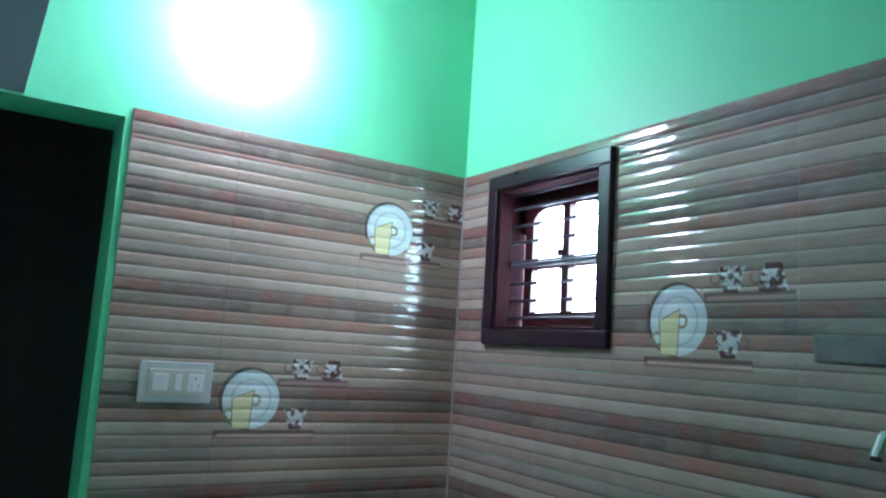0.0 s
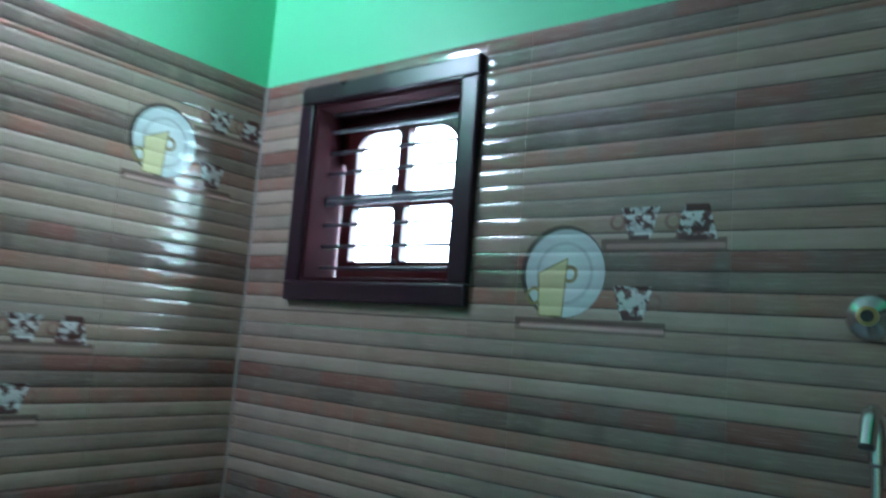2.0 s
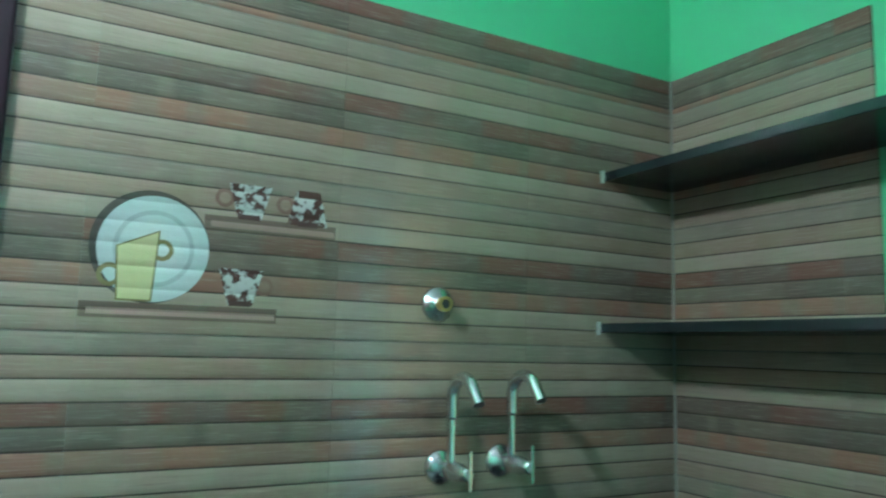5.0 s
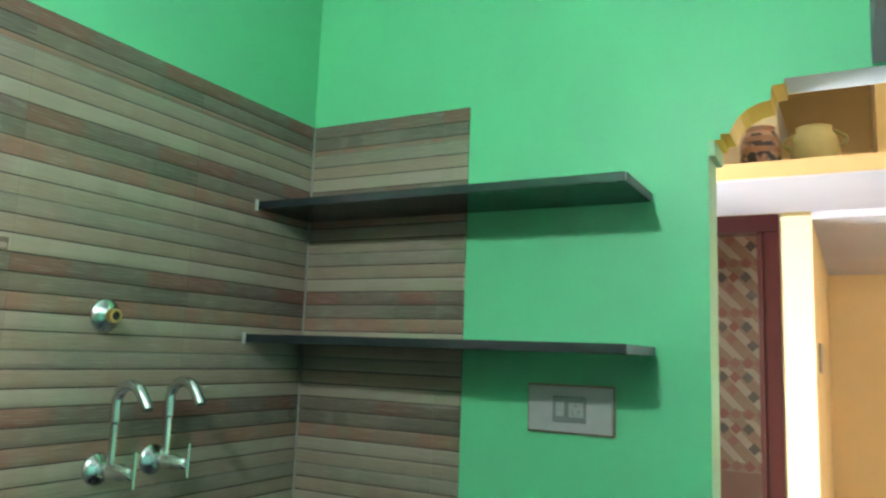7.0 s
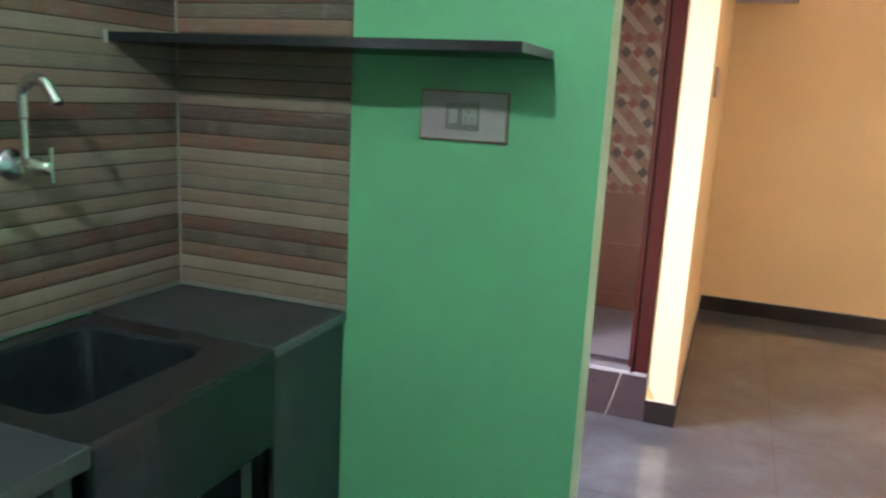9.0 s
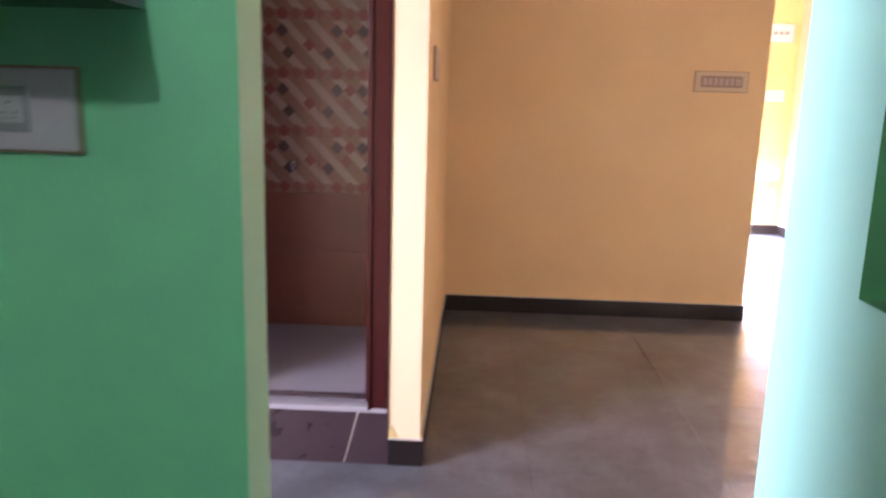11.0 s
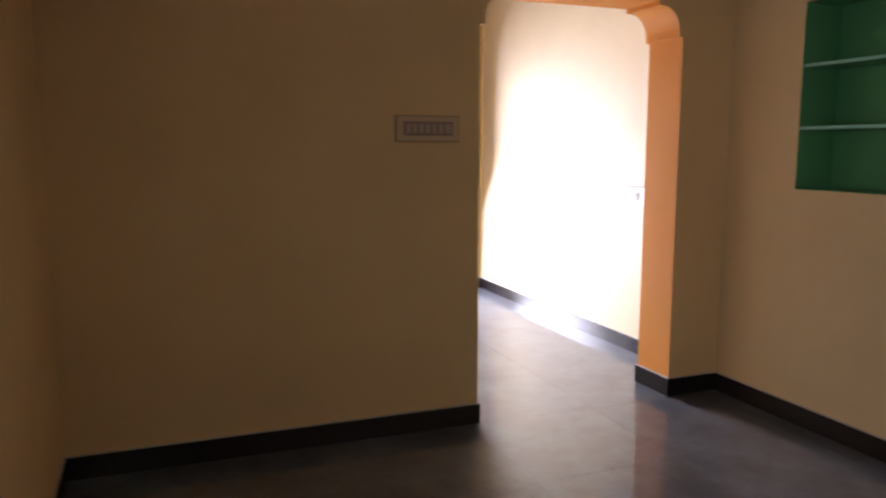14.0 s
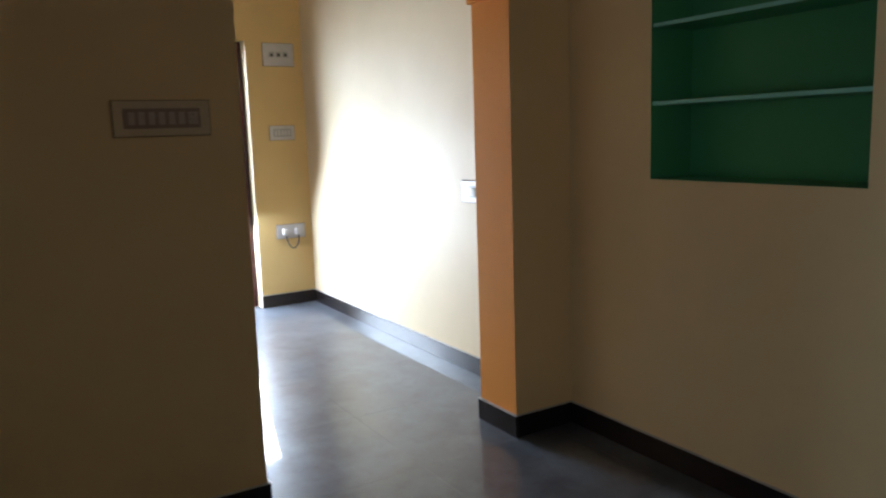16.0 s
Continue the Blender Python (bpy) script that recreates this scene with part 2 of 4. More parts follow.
DECOR = tile_material("plank_print_tile_with_plate", True)


def pattern_tile_material():
    """Bathroom dado tile: pale slanting bars between rows of small red and dark diamonds on brown."""
    g = Graph("patterned_bath_tile")
    o = g.coords()
    u, _, v = g.split(o)
    u, v = g.math("MULTIPLY_ADD", u, 0.45 / 0.40, -0.10), g.math("MULTIPLY_ADD", v, 0.30 / 0.281, -0.03)
    slant = g.math("FRACT", g.math("MULTIPLY", g.math("ADD", u, v), 1 / 0.15))
    off = g.math("ABSOLUTE", g.math("SUBTRACT", slant, 0.80))
    bar = g.math("LESS_THAN", off, 0.20)
    bar = g.math("MULTIPLY", bar, g.math("GREATER_THAN", v, 0.022))
    n = g.noise(o, 30, 4)
    colour = g.mix(g.span(n, 0.3, 0.7), (0.240, 0.135, 0.100), (0.215, 0.118, 0.088))
    colour = g.mix(bar, colour, g.mix(n, (0.37, 0.268, 0.228), (0.32, 0.232, 0.198)))
    red, dark, brown = (0.205, 0.050, 0.044), (0.060, 0.036, 0.040), (0.215, 0.080, 0.062)
    for cu, cv, tone in ((-0.10, 0.0, brown), (0.0, 0.0, red), (0.15, 0.0, red), (0.30, 0.0, red), (0.075, 0.0, brown), (0.225, 0.0, brown), (0.072, 0.215, red),
                         (0.0, 0.215, dark), (0.146, 0.215, dark), (-0.049, 0.103, dark), (0.178, 0.103, dark), (0.296, 0.144, red), (0.056, 0.144, brown)):
        d = g.math("ADD", g.math("ABSOLUTE", g.math("SUBTRACT", u, cu)), g.math("ABSOLUTE", g.math("SUBTRACT", v, cv)))
        colour = g.mix(g.math("LESS_THAN", d, 0.036), colour, tone)
    return g.finish(colour, 0.35)


PATTERN = pattern_tile_material()
BATHBROWN = mottled("brown_bath_tile", (0.185, 0.066, 0.050), (0.215, 0.080, 0.058), 5, 0.35, 0, 120, 0.0, 0.02)
BATHFLOOR = mottled("grey_bath_floor_tile", (0.25, 0.245, 0.28), (0.32, 0.315, 0.35), 8, 0.4)
STEPTILE = mottled("purple_brown_step_stone", (0.032, 0.020, 0.026), (0.045, 0.029, 0.036), 10, 0.35)
GROUT = mottled("pale_grout", (0.45, 0.43, 0.40), (0.55, 0.53, 0.50), 40, 0.8)


def floor_material():
    """Dark polished stone, with pale dried-water stains and scuffs that dull its shine."""
    g = Graph("polished_dark_stone")
    p = g.position()
    r = g.random()
    n = g.noise(p, 1.6, 5, 0.5)
    stain = g.span(g.noise(p, 3.0, 7, 0.64), 0.42, 0.70)
    drop = g.span(g.noise(p, 11.0, 7, 0.72), 0.52, 0.72)
    fine = g.noise(p, 90, 4)
    c = g.mix(g.span(n, 0.3, 0.7), (0.052, 0.058, 0.070), (0.094, 0.104, 0.124))
    c = g.mix(g.math("MULTIPLY", r, 0.35), c, (0.065, 0.068, 0.074))
    c = g.mix(g.math("MULTIPLY", stain, 0.5), c, (0.20, 0.225, 0.265))
    c = g.mix(g.math("MULTIPLY", drop, 0.4), c, (0.026, 0.026, 0.032))
    c = g.mix(g.math("MULTIPLY", fine, 0.12), c, (0.06, 0.06, 0.065))
    g.bump(fine, 0.02, 0.002)
    # a worn matt stone under a thin polish that is dulled in patches
    patch = g.span(g.noise(p, 4.5, 5, 0.62), 0.52, 0.66)
    g.b.inputs["Specular IOR Level"].default_value = 0.18
    g.b.inputs["Coat Weight"].default_value = 1.0
    g.b.inputs["Coat IOR"].default_value = 1.37
    g.put(g.b, "Coat Roughness", g.math("ADD", g.span(n, 0.3, 0.7, 0.015, 0.035), g.math("MULTIPLY", g.math("MAXIMUM", patch, g.math("MULTIPLY", drop, 0.6)), 0.05)))
    return g.finish(c, g.span(stain, 0.0, 1.0, 0.34, 0.40))


STONE = floor_material()
FLOORGROUT = mottled("floor_joint", (0.03, 0.03, 0.032), (0.05, 0.05, 0.05), 40, 0.8)
SKIRT = mottled("black_skirting_stone", (0.014, 0.011, 0.011), (0.020, 0.016, 0.016), 2, 0.22, 0, 200, 0.0, 0.02)
SKIRT.node_tree.nodes["Principled BSDF"].inputs["Specular IOR Level"].default_value = 0.25


# ---- builders ----
def box(bm, lo, hi, bevel=0.0):
    made = bmesh.ops.create_cube(bm, size=1.0)["verts"]
    size = [hi[i] - lo[i] for i in range(3)]
    mid = [(hi[i] + lo[i]) / 2 for i in range(3)]
    for v in made:
        v.co = Vector(v.co[i] * size[i] + mid[i] for i in range(3))
    if bevel:
        edges = {e for v in made for e in v.link_edges}
        bmesh.ops.bevel(bm, geom=list(edges), offset=bevel, segments=2, affect="EDGES", profile=0.6)
    return bm


def boxed(lo, hi, bevel=0.0):
    return box(bmesh.new(), lo, hi, bevel)


def part(name, bm, material, parent=None, label="", smooth=False):
    me = bpy.data.meshes.new(name)
    bmesh.ops.recalc_face_normals(bm, faces=bm.faces)
    bm.to_mesh(me)
    bm.free()
    for m in material if isinstance(material, (list, tuple)) else (material,):
        me.materials.append(m)
    if smooth:
        for f in me.polygons:
            f.use_smooth = True
    ob = new(name, me)
    if parent:
        ob.parent = parent
    if label:
        ob["label"] = label
    return ob


def thing(name, label, category, x=0.0, y=0.0, z=0.0, rz=0.0, group=""):
    ob = new(name)
    ob.empty_display_size = 0.1
    ob.matrix_world = pose(x, y, z, 0, 0, rz)
    return tagged(ob, label, category, group)


def structure(ob, label="", category=""):
    return tagged(ob, label, category, kind="structure")


def lathe(bm, profile, turns=32, m=Matrix.Identity(4)):
    """A turned body about z from (radius, height) pairs."""
    rings = []
    for r, h in profile:
        rings.append([bm.verts.new(m @ Vector((r * math.cos(2 * math.pi * i / turns), r * math.sin(2 * math.pi * i / turns), h))) for i in range(turns)])
    for a, b in zip(rings, rings[1:]):
        for i in range(turns):
            bm.faces.new((a[i], a[(i + 1) % turns], b[(i + 1) % turns], b[i]))
    bm.faces.new([bm.verts.new(v.co) for v in rings[0][::-1]])
    bm.faces.new([bm.verts.new(v.co) for v in rings[-1]])
    return bm


def tube(bm, points, radius, sides=14):
    """A round bar along a line of points."""
    pts = [Vector(p) for p in points]
    rings, side = [], None
    for i, p in enumerate(pts):
        d = (pts[min(i + 1, len(pts) - 1)] - pts[max(i - 1, 0)]).normalized()
        side = d.orthogonal().normalized() if side is None else (side - d * side.dot(d)).normalized()
        up = d.cross(side)
        rings.append([bm.verts.new(p + radius * (math.cos(2 * math.pi * k / sides) * side + math.sin(2 * math.pi * k / sides) * up)) for k in range(sides)])
    for a, b in zip(rings, rings[1:]):
        for k in range(sides):
            bm.faces.new((a[k], a[(k + 1) % sides], b[(k + 1) % sides], b[k]))
    bm.faces.new([bm.verts.new(v.co) for v in rings[0][::-1]])
    bm.faces.new([bm.verts.new(v.co) for v in rings[-1]])
    return bm


def slab(bm, outline, lo, hi, axis):
    """A flat plate with the given outline (pairs), thick from lo to hi along axis 'x' or 'y'."""
    def put(a, b, t):
        return bm.verts.new((t, a, b) if axis == "x" else (a, t, b))
    front = [put(a, b, lo) for a, b in outline]
    back = [put(a, b, hi) for a, b in outline]
    bm.faces.new(front)
    bm.faces.new(back[::-1])
    n = len(outline)
    for i in range(n):
        bm.faces.new((front[i], back[i], back[(i + 1) % n], front[(i + 1) % n]))
    return bm


def wall(name, axis, t0, t1, u0, u1, z0, z1, holes, mats, pick, label):
    """A wall across axis from t0 to t1, along the other axis from u0 to u1, with through holes (u0, u1, z0, z1).
    pick(centre, normal) gives the index of the paint."""
    us = sorted({u0, u1, *(min(max(h[i], u0), u1) for h in holes for i in (0, 1))})
    zs = sorted({z0, z1, *(min(max(h[i], z0), z1) for h in holes for i in (2, 3))})

    def full(i, j):
        if not (0 <= i < len(us) - 1 and 0 <= j < len(zs) - 1):
            return False
        u, z = (us[i] + us[i + 1]) / 2, (zs[j] + zs[j + 1]) / 2
        return not any(h[0] < u < h[1] and h[2] < z < h[3] for h in holes)

    bm = bmesh.new()
    cache = {}

    def vert(t, u, z):
        key = (round(t, 5), round(u, 5), round(z, 5))
        if key not in cache:
            cache[key] = bm.verts.new((t, u, z) if axis == "x" else (u, t, z))
        return cache[key]

    for i in range(len(us) - 1):
        for j in range(len(zs) - 1):
            if not full(i, j):
                continue
            a, b, c, d = us[i], us[i + 1], zs[j], zs[j + 1]
            for t in (t0, t1):
                bm.faces.new([vert(t, a, c), vert(t, b, c), vert(t, b, d), vert(t, a, d)])
            for di, dj, line in ((-1, 0, ((a, c), (a, d))), (1, 0, ((b, c), (b, d))), (0, -1, ((a, c), (b, c))), (0, 1, ((a, d), (b, d)))):
                if not full(i + di, j + dj):
                    (p, q), (r, s) = line
                    bm.faces.new([vert(t0, p, q), vert(t0, r, s), vert(t1, r, s), vert(t1, p, q)])
    bmesh.ops.recalc_face_normals(bm, faces=bm.faces)
    for f in bm.faces:
        f.material_index = pick(f.calc_center_median(), f.normal)
    return structure(part(name, bm, mats), label, "wall")


# ---- the shell ----
TOP = 3.0
XA, CT, YD = -2.304, 0.115, -1.965      # kitchen's far wall, thickness of the doorway wall, the niche wall
XB, XW, XW2, YR, XF = 1.715, 3.955, 4.26, -4.925, 7.571
YP0, YP1 = -1.315, -1.190               # the stub wall between bathroom and recess

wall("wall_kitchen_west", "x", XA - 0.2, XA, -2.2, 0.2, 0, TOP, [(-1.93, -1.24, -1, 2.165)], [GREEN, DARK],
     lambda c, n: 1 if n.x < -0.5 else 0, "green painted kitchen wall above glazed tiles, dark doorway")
wall("wall_kitchen_north", "y", 0.0, 0.2, XA, CT, 0, TOP, [(-2.112, -1.498, 1.562, 2.162)], [GREEN],
     lambda c, n: 0, "green painted kitchen wall with plank-print tiles and window")
wall("wall_doorway", "x", 0.0, CT, -1.17, 0.0, 0, TOP, [], [GREEN, JAMBGREEN, CREAM],
     lambda c, n: 1 if n.y < -0.5 else (2 if n.x > 0.5 else 0), "green painted wall beside the kitchen opening, yellowish jamb")
wall("wall_over_opening", "x", 0.0, CT, YD, -1.17, 2.165, TOP, [], [GREEN, WHITE, CREAM],
     lambda c, n: 1 if n.z < -0.5 else (2 if n.x > 0.5 else 0), "green painted wall above the arched kitchen opening")
wall("wall_kitchen_south", "y", YD - 0.25, YD, XA, CT, 0, TOP, [(-1.07, -0.12, 1.20, 2.13)], [MINT, NICHE, CREAM],
     lambda c, n: 2 if n.x > 0.5 and c.x > 0 else (1 if abs(n.x) > 0.5 or abs(n.z) > 0.5 else 0), "green kitchen wall in a paler daylit tone, with a recessed niche")
wall("wall_hall_west", "x", 0.0, CT, YR - 0.2, YD - 0.25, 0, TOP, [], [CREAM], lambda c, n: 0, "cream painted hall wall")
wall("wall_passage_west", "x", 0.0, CT, 0.2, 0.85, 0, TOP, [], [CREAM], lambda c, n: 0, "cream painted passage wall")
wall("wall_passage_north", "y", 0.58, 0.73, CT, XB, 0, TOP, [(0.145, 0.79, -1, 2.10)], [CREAM], lambda c, n: 0, "cream passage wall with an open outer door")
wall("wall_bathroom_front", "x", XB, XB + 0.115, YP1, 1.3, 0, TOP, [(YP1 - 1, -0.36, -1, 2.173)], [CREAM, BATHBROWN],
     lambda c, n: 1 if n.x > 0.5 else 0, "cream wall with the bathroom doorway")
wall("wall_stub", "y", YP0, YP1, XB, XW, 0, 2.16, [], [CREAM, BATHBROWN, TAN],
     lambda c, n: 1 if n.y > 0.5 and c.x > XB + 0.2 else (2 if n.y < -0.5 else 0), "cream painted stub wall beside the bathroom door")
wall("wall_hall_east", "x", XW, XW2, YR - 0.2, YP1, 0, TOP, [(-4.572, -3.322, -1, 2.285)], [TAN, ORANGE],
     lambda c, n: 1 if abs(n.y) > 0.5 or n.z < -0.5 else 0, "cream hall wall with an arched opening")
wall("wall_front_room_south", "y", YR - 0.25, YR - 0.038, XW2, XF, 0, TOP, [], [CREAM], lambda c, n: 0, "pale cream front room wall")
wall("wall_south", "y", YR - 0.25, YR, 0.0, XW2, 0, TOP, [(2.49, 3.432, 1.262, 2.22)], [SAND, NICHE],
     lambda c, n: 1 if abs(n.x) > 0.5 or abs(n.z) > 0.5 and 1 < c.z < 2.5 else 0, "cream painted side wall with a green niche")
wall("wall_front_room_east", "x", XF, XF + 0.2, YR - 0.25, -1.4, 0, TOP, [(-4.46, -3.45, -1, 2.32)], [YELLOW, CREAM],
     lambda c, n: 1 if abs(n.y) > 0.5 else 0, "yellow front room wall with a door")
wall("wall_front_room_north", "y", -1.6, -1.4, XW2, XF, 0, TOP, [], [CREAM], lambda c, n: 0, "cream front room wall")
wall("wall_bathroom_back", "x", 2.75, 2.87, YP1, 1.3, 0, TOP, [], [BATHBROWN], lambda c, n: 0, "brown tiled bathroom wall")
for nm, lo, hi in (("wall_niche_back_kitchen", (-1.2, YD - 0.30, 1.1), (0.0, YD - 0.25, 2.3)), ("wall_niche_back_hall", (2.3, YR - 0.30, 1.1), (3.6, YR - 0.25, 2.4))):
    structure(part(nm, boxed(lo, hi), NICHE), "dark green painted back of a wall niche", "wall")
# closed store added behind the kitchen; its lack of light is in the wall colour
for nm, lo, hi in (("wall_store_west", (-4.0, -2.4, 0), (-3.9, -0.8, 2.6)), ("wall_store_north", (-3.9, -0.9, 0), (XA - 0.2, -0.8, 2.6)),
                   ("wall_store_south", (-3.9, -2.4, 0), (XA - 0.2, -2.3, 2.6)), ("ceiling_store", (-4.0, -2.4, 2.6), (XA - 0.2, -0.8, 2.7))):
    structure(part(nm, boxed(lo, hi), DARK), "store room surface coloured dark for lack of light", "wall")
for nm, lo, hi in (("ceiling_kitchen", (XA - 0.2, -2.2, TOP), (CT, 0.2, TOP + 0.12)), ("ceiling_hall", (CT, YR - 0.25, TOP), (XW2, 1.45, TOP + 0.12)),
                   ("ceiling_front_room", (XW2, YR - 0.25, TOP), (XF + 0.2, -1.4, TOP + 0.12))):
    structure(part(nm, boxed(lo, hi), WHITE), "white painted ceiling", "ceiling")
structure(part("floor", boxed((-4.0, YR - 0.3, -0.12), (XF + 0.2, 1.45, -0.006)), FLOORGROUT), "dark stone floor with thin joints", "floor")
structure(part("ground", boxed((-60, -60, -0.45), (60, 60, -0.14)), mottled("dusty_ground", (0.25, 0.2, 0.15), (0.35, 0.29, 0.22), 0.8, 0.9)), "dusty yard outside", "ground")
structure(part("floor_bathroom", boxed((XB + 0.05, YP1, 0.0), (2.75, 1.3, 0.235)), BATHFLOOR), "pale grey bathroom floor", "floor")

structure(part("backdrop", boxed((-4.6, 0.60, 0.4), (-0.05, 0.65, 4.2)), haze), "bright hazy daylight outside the window", "backdrop")
structure(part("backdrop_front", boxed((10.4, -8.5, -0.1), (10.45, 1.0, 5.5)), glare), "bright open daylight beyond the front door", "backdrop")

# loft along the kitchen's niche wall
structure(part("loft_kitchen", boxed((XA, YD, 2.172), (-0.002, -1.51, TOP)), GREY), "grey cement loft above head height", "loft")
# loft over the bathroom and the recess
structure(part("loft_bathroom", boxed((1.04, -2.3, 2.18), (XB, 1.3, 2.24), 0.004), [LOFTEDGE]), "yellow edged concrete loft slab", "loft")
structure(part("loft_soffit", boxed((1.045, -2.295, 2.175), (XB - 0.001, 1.295, 2.18)), LOFTWHITE), "white painted underside of the loft", "loft")
structure(part("loft_recess", boxed((XB, -1.70, 2.142), (XW, YP0, 2.24)), LOFTWHITE), "white painted loft slab over the recess", "loft")
structure(part("wall_loft_back", boxed((2.30, -1.57, 2.24), (2.36, 1.3, TOP)), YELLOW), "yellow wall behind the loft", "wall")
structure(part("wall_loft_side", boxed((XB, -2.3, 2.24), (2.30, -1.57, TOP)), YELLOW), "yellow wall beside the loft", "wall")


DULLGROUT = mottled("dull_corner_grout", (0.24, 0.22, 0.19), (0.31, 0.28, 0.25), 40, 0.8)
# darker white and grey plastics for the plate by the granite shelves
DULLPLASTIC = mottled("dull_white_plastic", (0.42, 0.385, 0.385), (0.47, 0.43, 0.43), 20, 0.45, 0, 300, 0.02)


DARKPLASTIC = mottled("dark_grey_plastic", (0.21, 0.225, 0.205), (0.25, 0.26, 0.24), 20, 0.4, 0, 300, 0.02)

# ---- mouldings and skirting ----
def haunch(name, axis_lo, axis_hi, corner, inward, profile, face, under, label):
    """A moulded corner under an arch's top; profile in (offset along the opening, height)."""
    bm = bmesh.new()
    top = profile[-1][1]
    outline = [(corner + inward * a, h) for a, h in profile] + [(corner, top)]
    slab(bm, outline, axis_lo, axis_hi, "x")
    bmesh.ops.recalc_face_normals(bm, faces=bm.faces)
    for f in bm.faces:
        f.material_index = 0 if abs(f.normal.x) > 0.5 else 1
    return structure(part(name, bm, [face, under]), label, "trim")


def ogee(w, low, top, lip):
    """Stepped corner: a lip, a quarter hollow, a second lip."""
    pts = [(0.0, low), (lip, low), (lip, low + lip)]
    for i in range(1, 10):
        a = math.pi / 2 * i / 10
        pts.append((lip + (w - 2 * lip) * (1 - math.cos(a)), low + lip + (top - low - 2 * lip) * math.sin(a)))
    pts += [(w - lip, top - lip), (w, top - lip), (w, top)]
    return pts


ARCH = [(0, 2.035), (0.028, 2.035), (0.028, 2.048), (0.048, 2.048), (0.058, 2.070), (0.070, 2.087), (0.086, 2.100), (0.110, 2.111), (0.137, 2.117), (0.140, 2.150), (0.166, 2.152), (0.166, 2.165)]
haunch("trim_kitchen_arch", -0.004, CT + 0.004, -1.17, -1, ARCH, GREEN, MUSTARD, "mustard yellow moulded arch corner")
structure(part("trim_kitchen_arch_stop", boxed((-0.005, -1.186, 1.998), (CT + 0.005, -1.17, 2.035), 0.004), JAMBGREEN), "yellowish green arch stop block", "trim")
haunch("trim_hall_arch_left", XW - 0.004, XW2 + 0.004, -3.322, -1, ogee(0.17, 2.095, 2.285, 0.026), TAN, ORANGE, "orange moulded arch corner")
haunch("trim_hall_arch_right", XW - 0.004, XW2 + 0.004, -4.572, 1, ogee(0.17, 2.095, 2.285, 0.026), TAN, ORANGE, "orange moulded arch corner")

SK = 0.108
for nm, lo, hi in (("baseboard_recess_side", (XB + 0.012, YP0 - 0.012, 0), (XW, YP0, SK)),
                   ("baseboard_stub_end", (XB - 0.012, YP0 - 0.012, 0), (XB, YP1, SK)),
                   ("baseboard_hall_east", (XW - 0.012, -3.322, 0), (XW, YP0 - 0.012, SK)),
                   ("baseboard_arch_left", (XW - 0.012, -3.334, 0), (XW2 + 0.012, -3.322, SK)),
                   ("baseboard_pier", (XW - 0.012, YR + 0.012, 0), (XW, -4.572, SK)),
                   ("baseboard_arch_right", (XW - 0.012, -4.572, 0), (XW2 + 0.012, -4.560, SK)),
                   ("baseboard_pier_back", (XW2, YR - 0.026, 0), (XW2 + 0.012, -4.572, SK)),
                   ("baseboard_south_hall", (CT, YR, 0), (XW, YR + 0.012, SK)),
                   ("baseboard_south_front", (XW2, YR - 0.038, 0), (XF, YR - 0.026, SK)),
                   ("baseboard_front_east", (XF - 0.012, -4.46, 0), (XF, YR - 0.026, SK)),
                   ("baseboard_hall_west", (CT, YR + 0.012, 0), (CT + 0.012, YD, SK))):
    lo, hi = [min(a, b) for a, b in zip(lo, hi)], [max(a, b) for a, b in zip(lo, hi)]
    structure(part(nm, boxed(lo, hi, 0.002), SKIRT), "black polished stone skirting", "skirting")
    structure(part(nm.replace("baseboard", "trim_joint"), boxed([lo[0] + 0.001, lo[1] + 0.001, SK], [hi[0] - 0.001, hi[1] - 0.001, SK + 0.004]), GROUT), "pale cement line on the skirting", "trim")

smear = bmesh.new()
slab(smear, [(YP1 - 0.012, 0.104), (YP1 + 0.001, 0.104), (YP1 + 0.001, 0.150), (YP1 - 0.010, 0.165), (YP1 - 0.028, 0.140), (YP1 - 0.040, 0.112)], XB - 0.005, XB, "x")
structure(part("trim_cement_smear", smear, mottled("yellowed_cement", (0.50, 0.36, 0.14), (0.62, 0.47, 0.22), 60, 0.8, 0, 200, 0.3)), "yellowed cement smear above the skirting", "trim")

LINING = mottled("matt_maroon_lining", (0.015, 0.004, 0.005), (0.022, 0.006, 0.007), 9, 0.85, 0, 90, 0.08)
LINING.node_tree.nodes["Principled BSDF"].inputs["Specular IOR Level"].default_value = 0.05

# ---- kitchen window ----
win = structure(new("window_1"), "maroon-brown wooden window with iron bars and arched shutters", "window")
win.matrix_world = pose(-2.112, 0, 1.562)
WW, WH = 0.614, 0.600


def frame_bars(w, h, t, y0, y1, bevel):
    for lo, hi in (((0, y0, 0), (w, y1, t)), ((0, y0, h - t), (w, y1, h)), ((0, y0, t), (t, y1, h - t)), ((w - t, y0, t), (w, y1, h - t))):
        yield boxed(lo, hi, bevel)


for bm in frame_bars(WW, WH, 0.052, -0.026, 0.05, 0.006):
    part("casing", bm, BROWNWOOD, win)
for i, bm in enumerate(frame_bars(WW - 0.092, WH - 0.092, 0.018, -0.014, 0.045, 0.005)):
    ob = part("inner_bead", bm, LINING, win)
    ob.location = (0.046, 0, 0.046)
part("sill_lining", boxed((0.03, 0.05, 0.03), (WW - 0.03, 0.20, 0.062), 0.003), LINING, win, "maroon reveal board")
part("head_lining", boxed((0.03, 0.05, WH - 0.062), (WW - 0.03, 0.20, WH - 0.03), 0.003), LINING, win)
part("side_lining", boxed((0.03, 0.05, 0.062), (0.056, 0.112, WH - 0.062), 0.003), LINING, win)
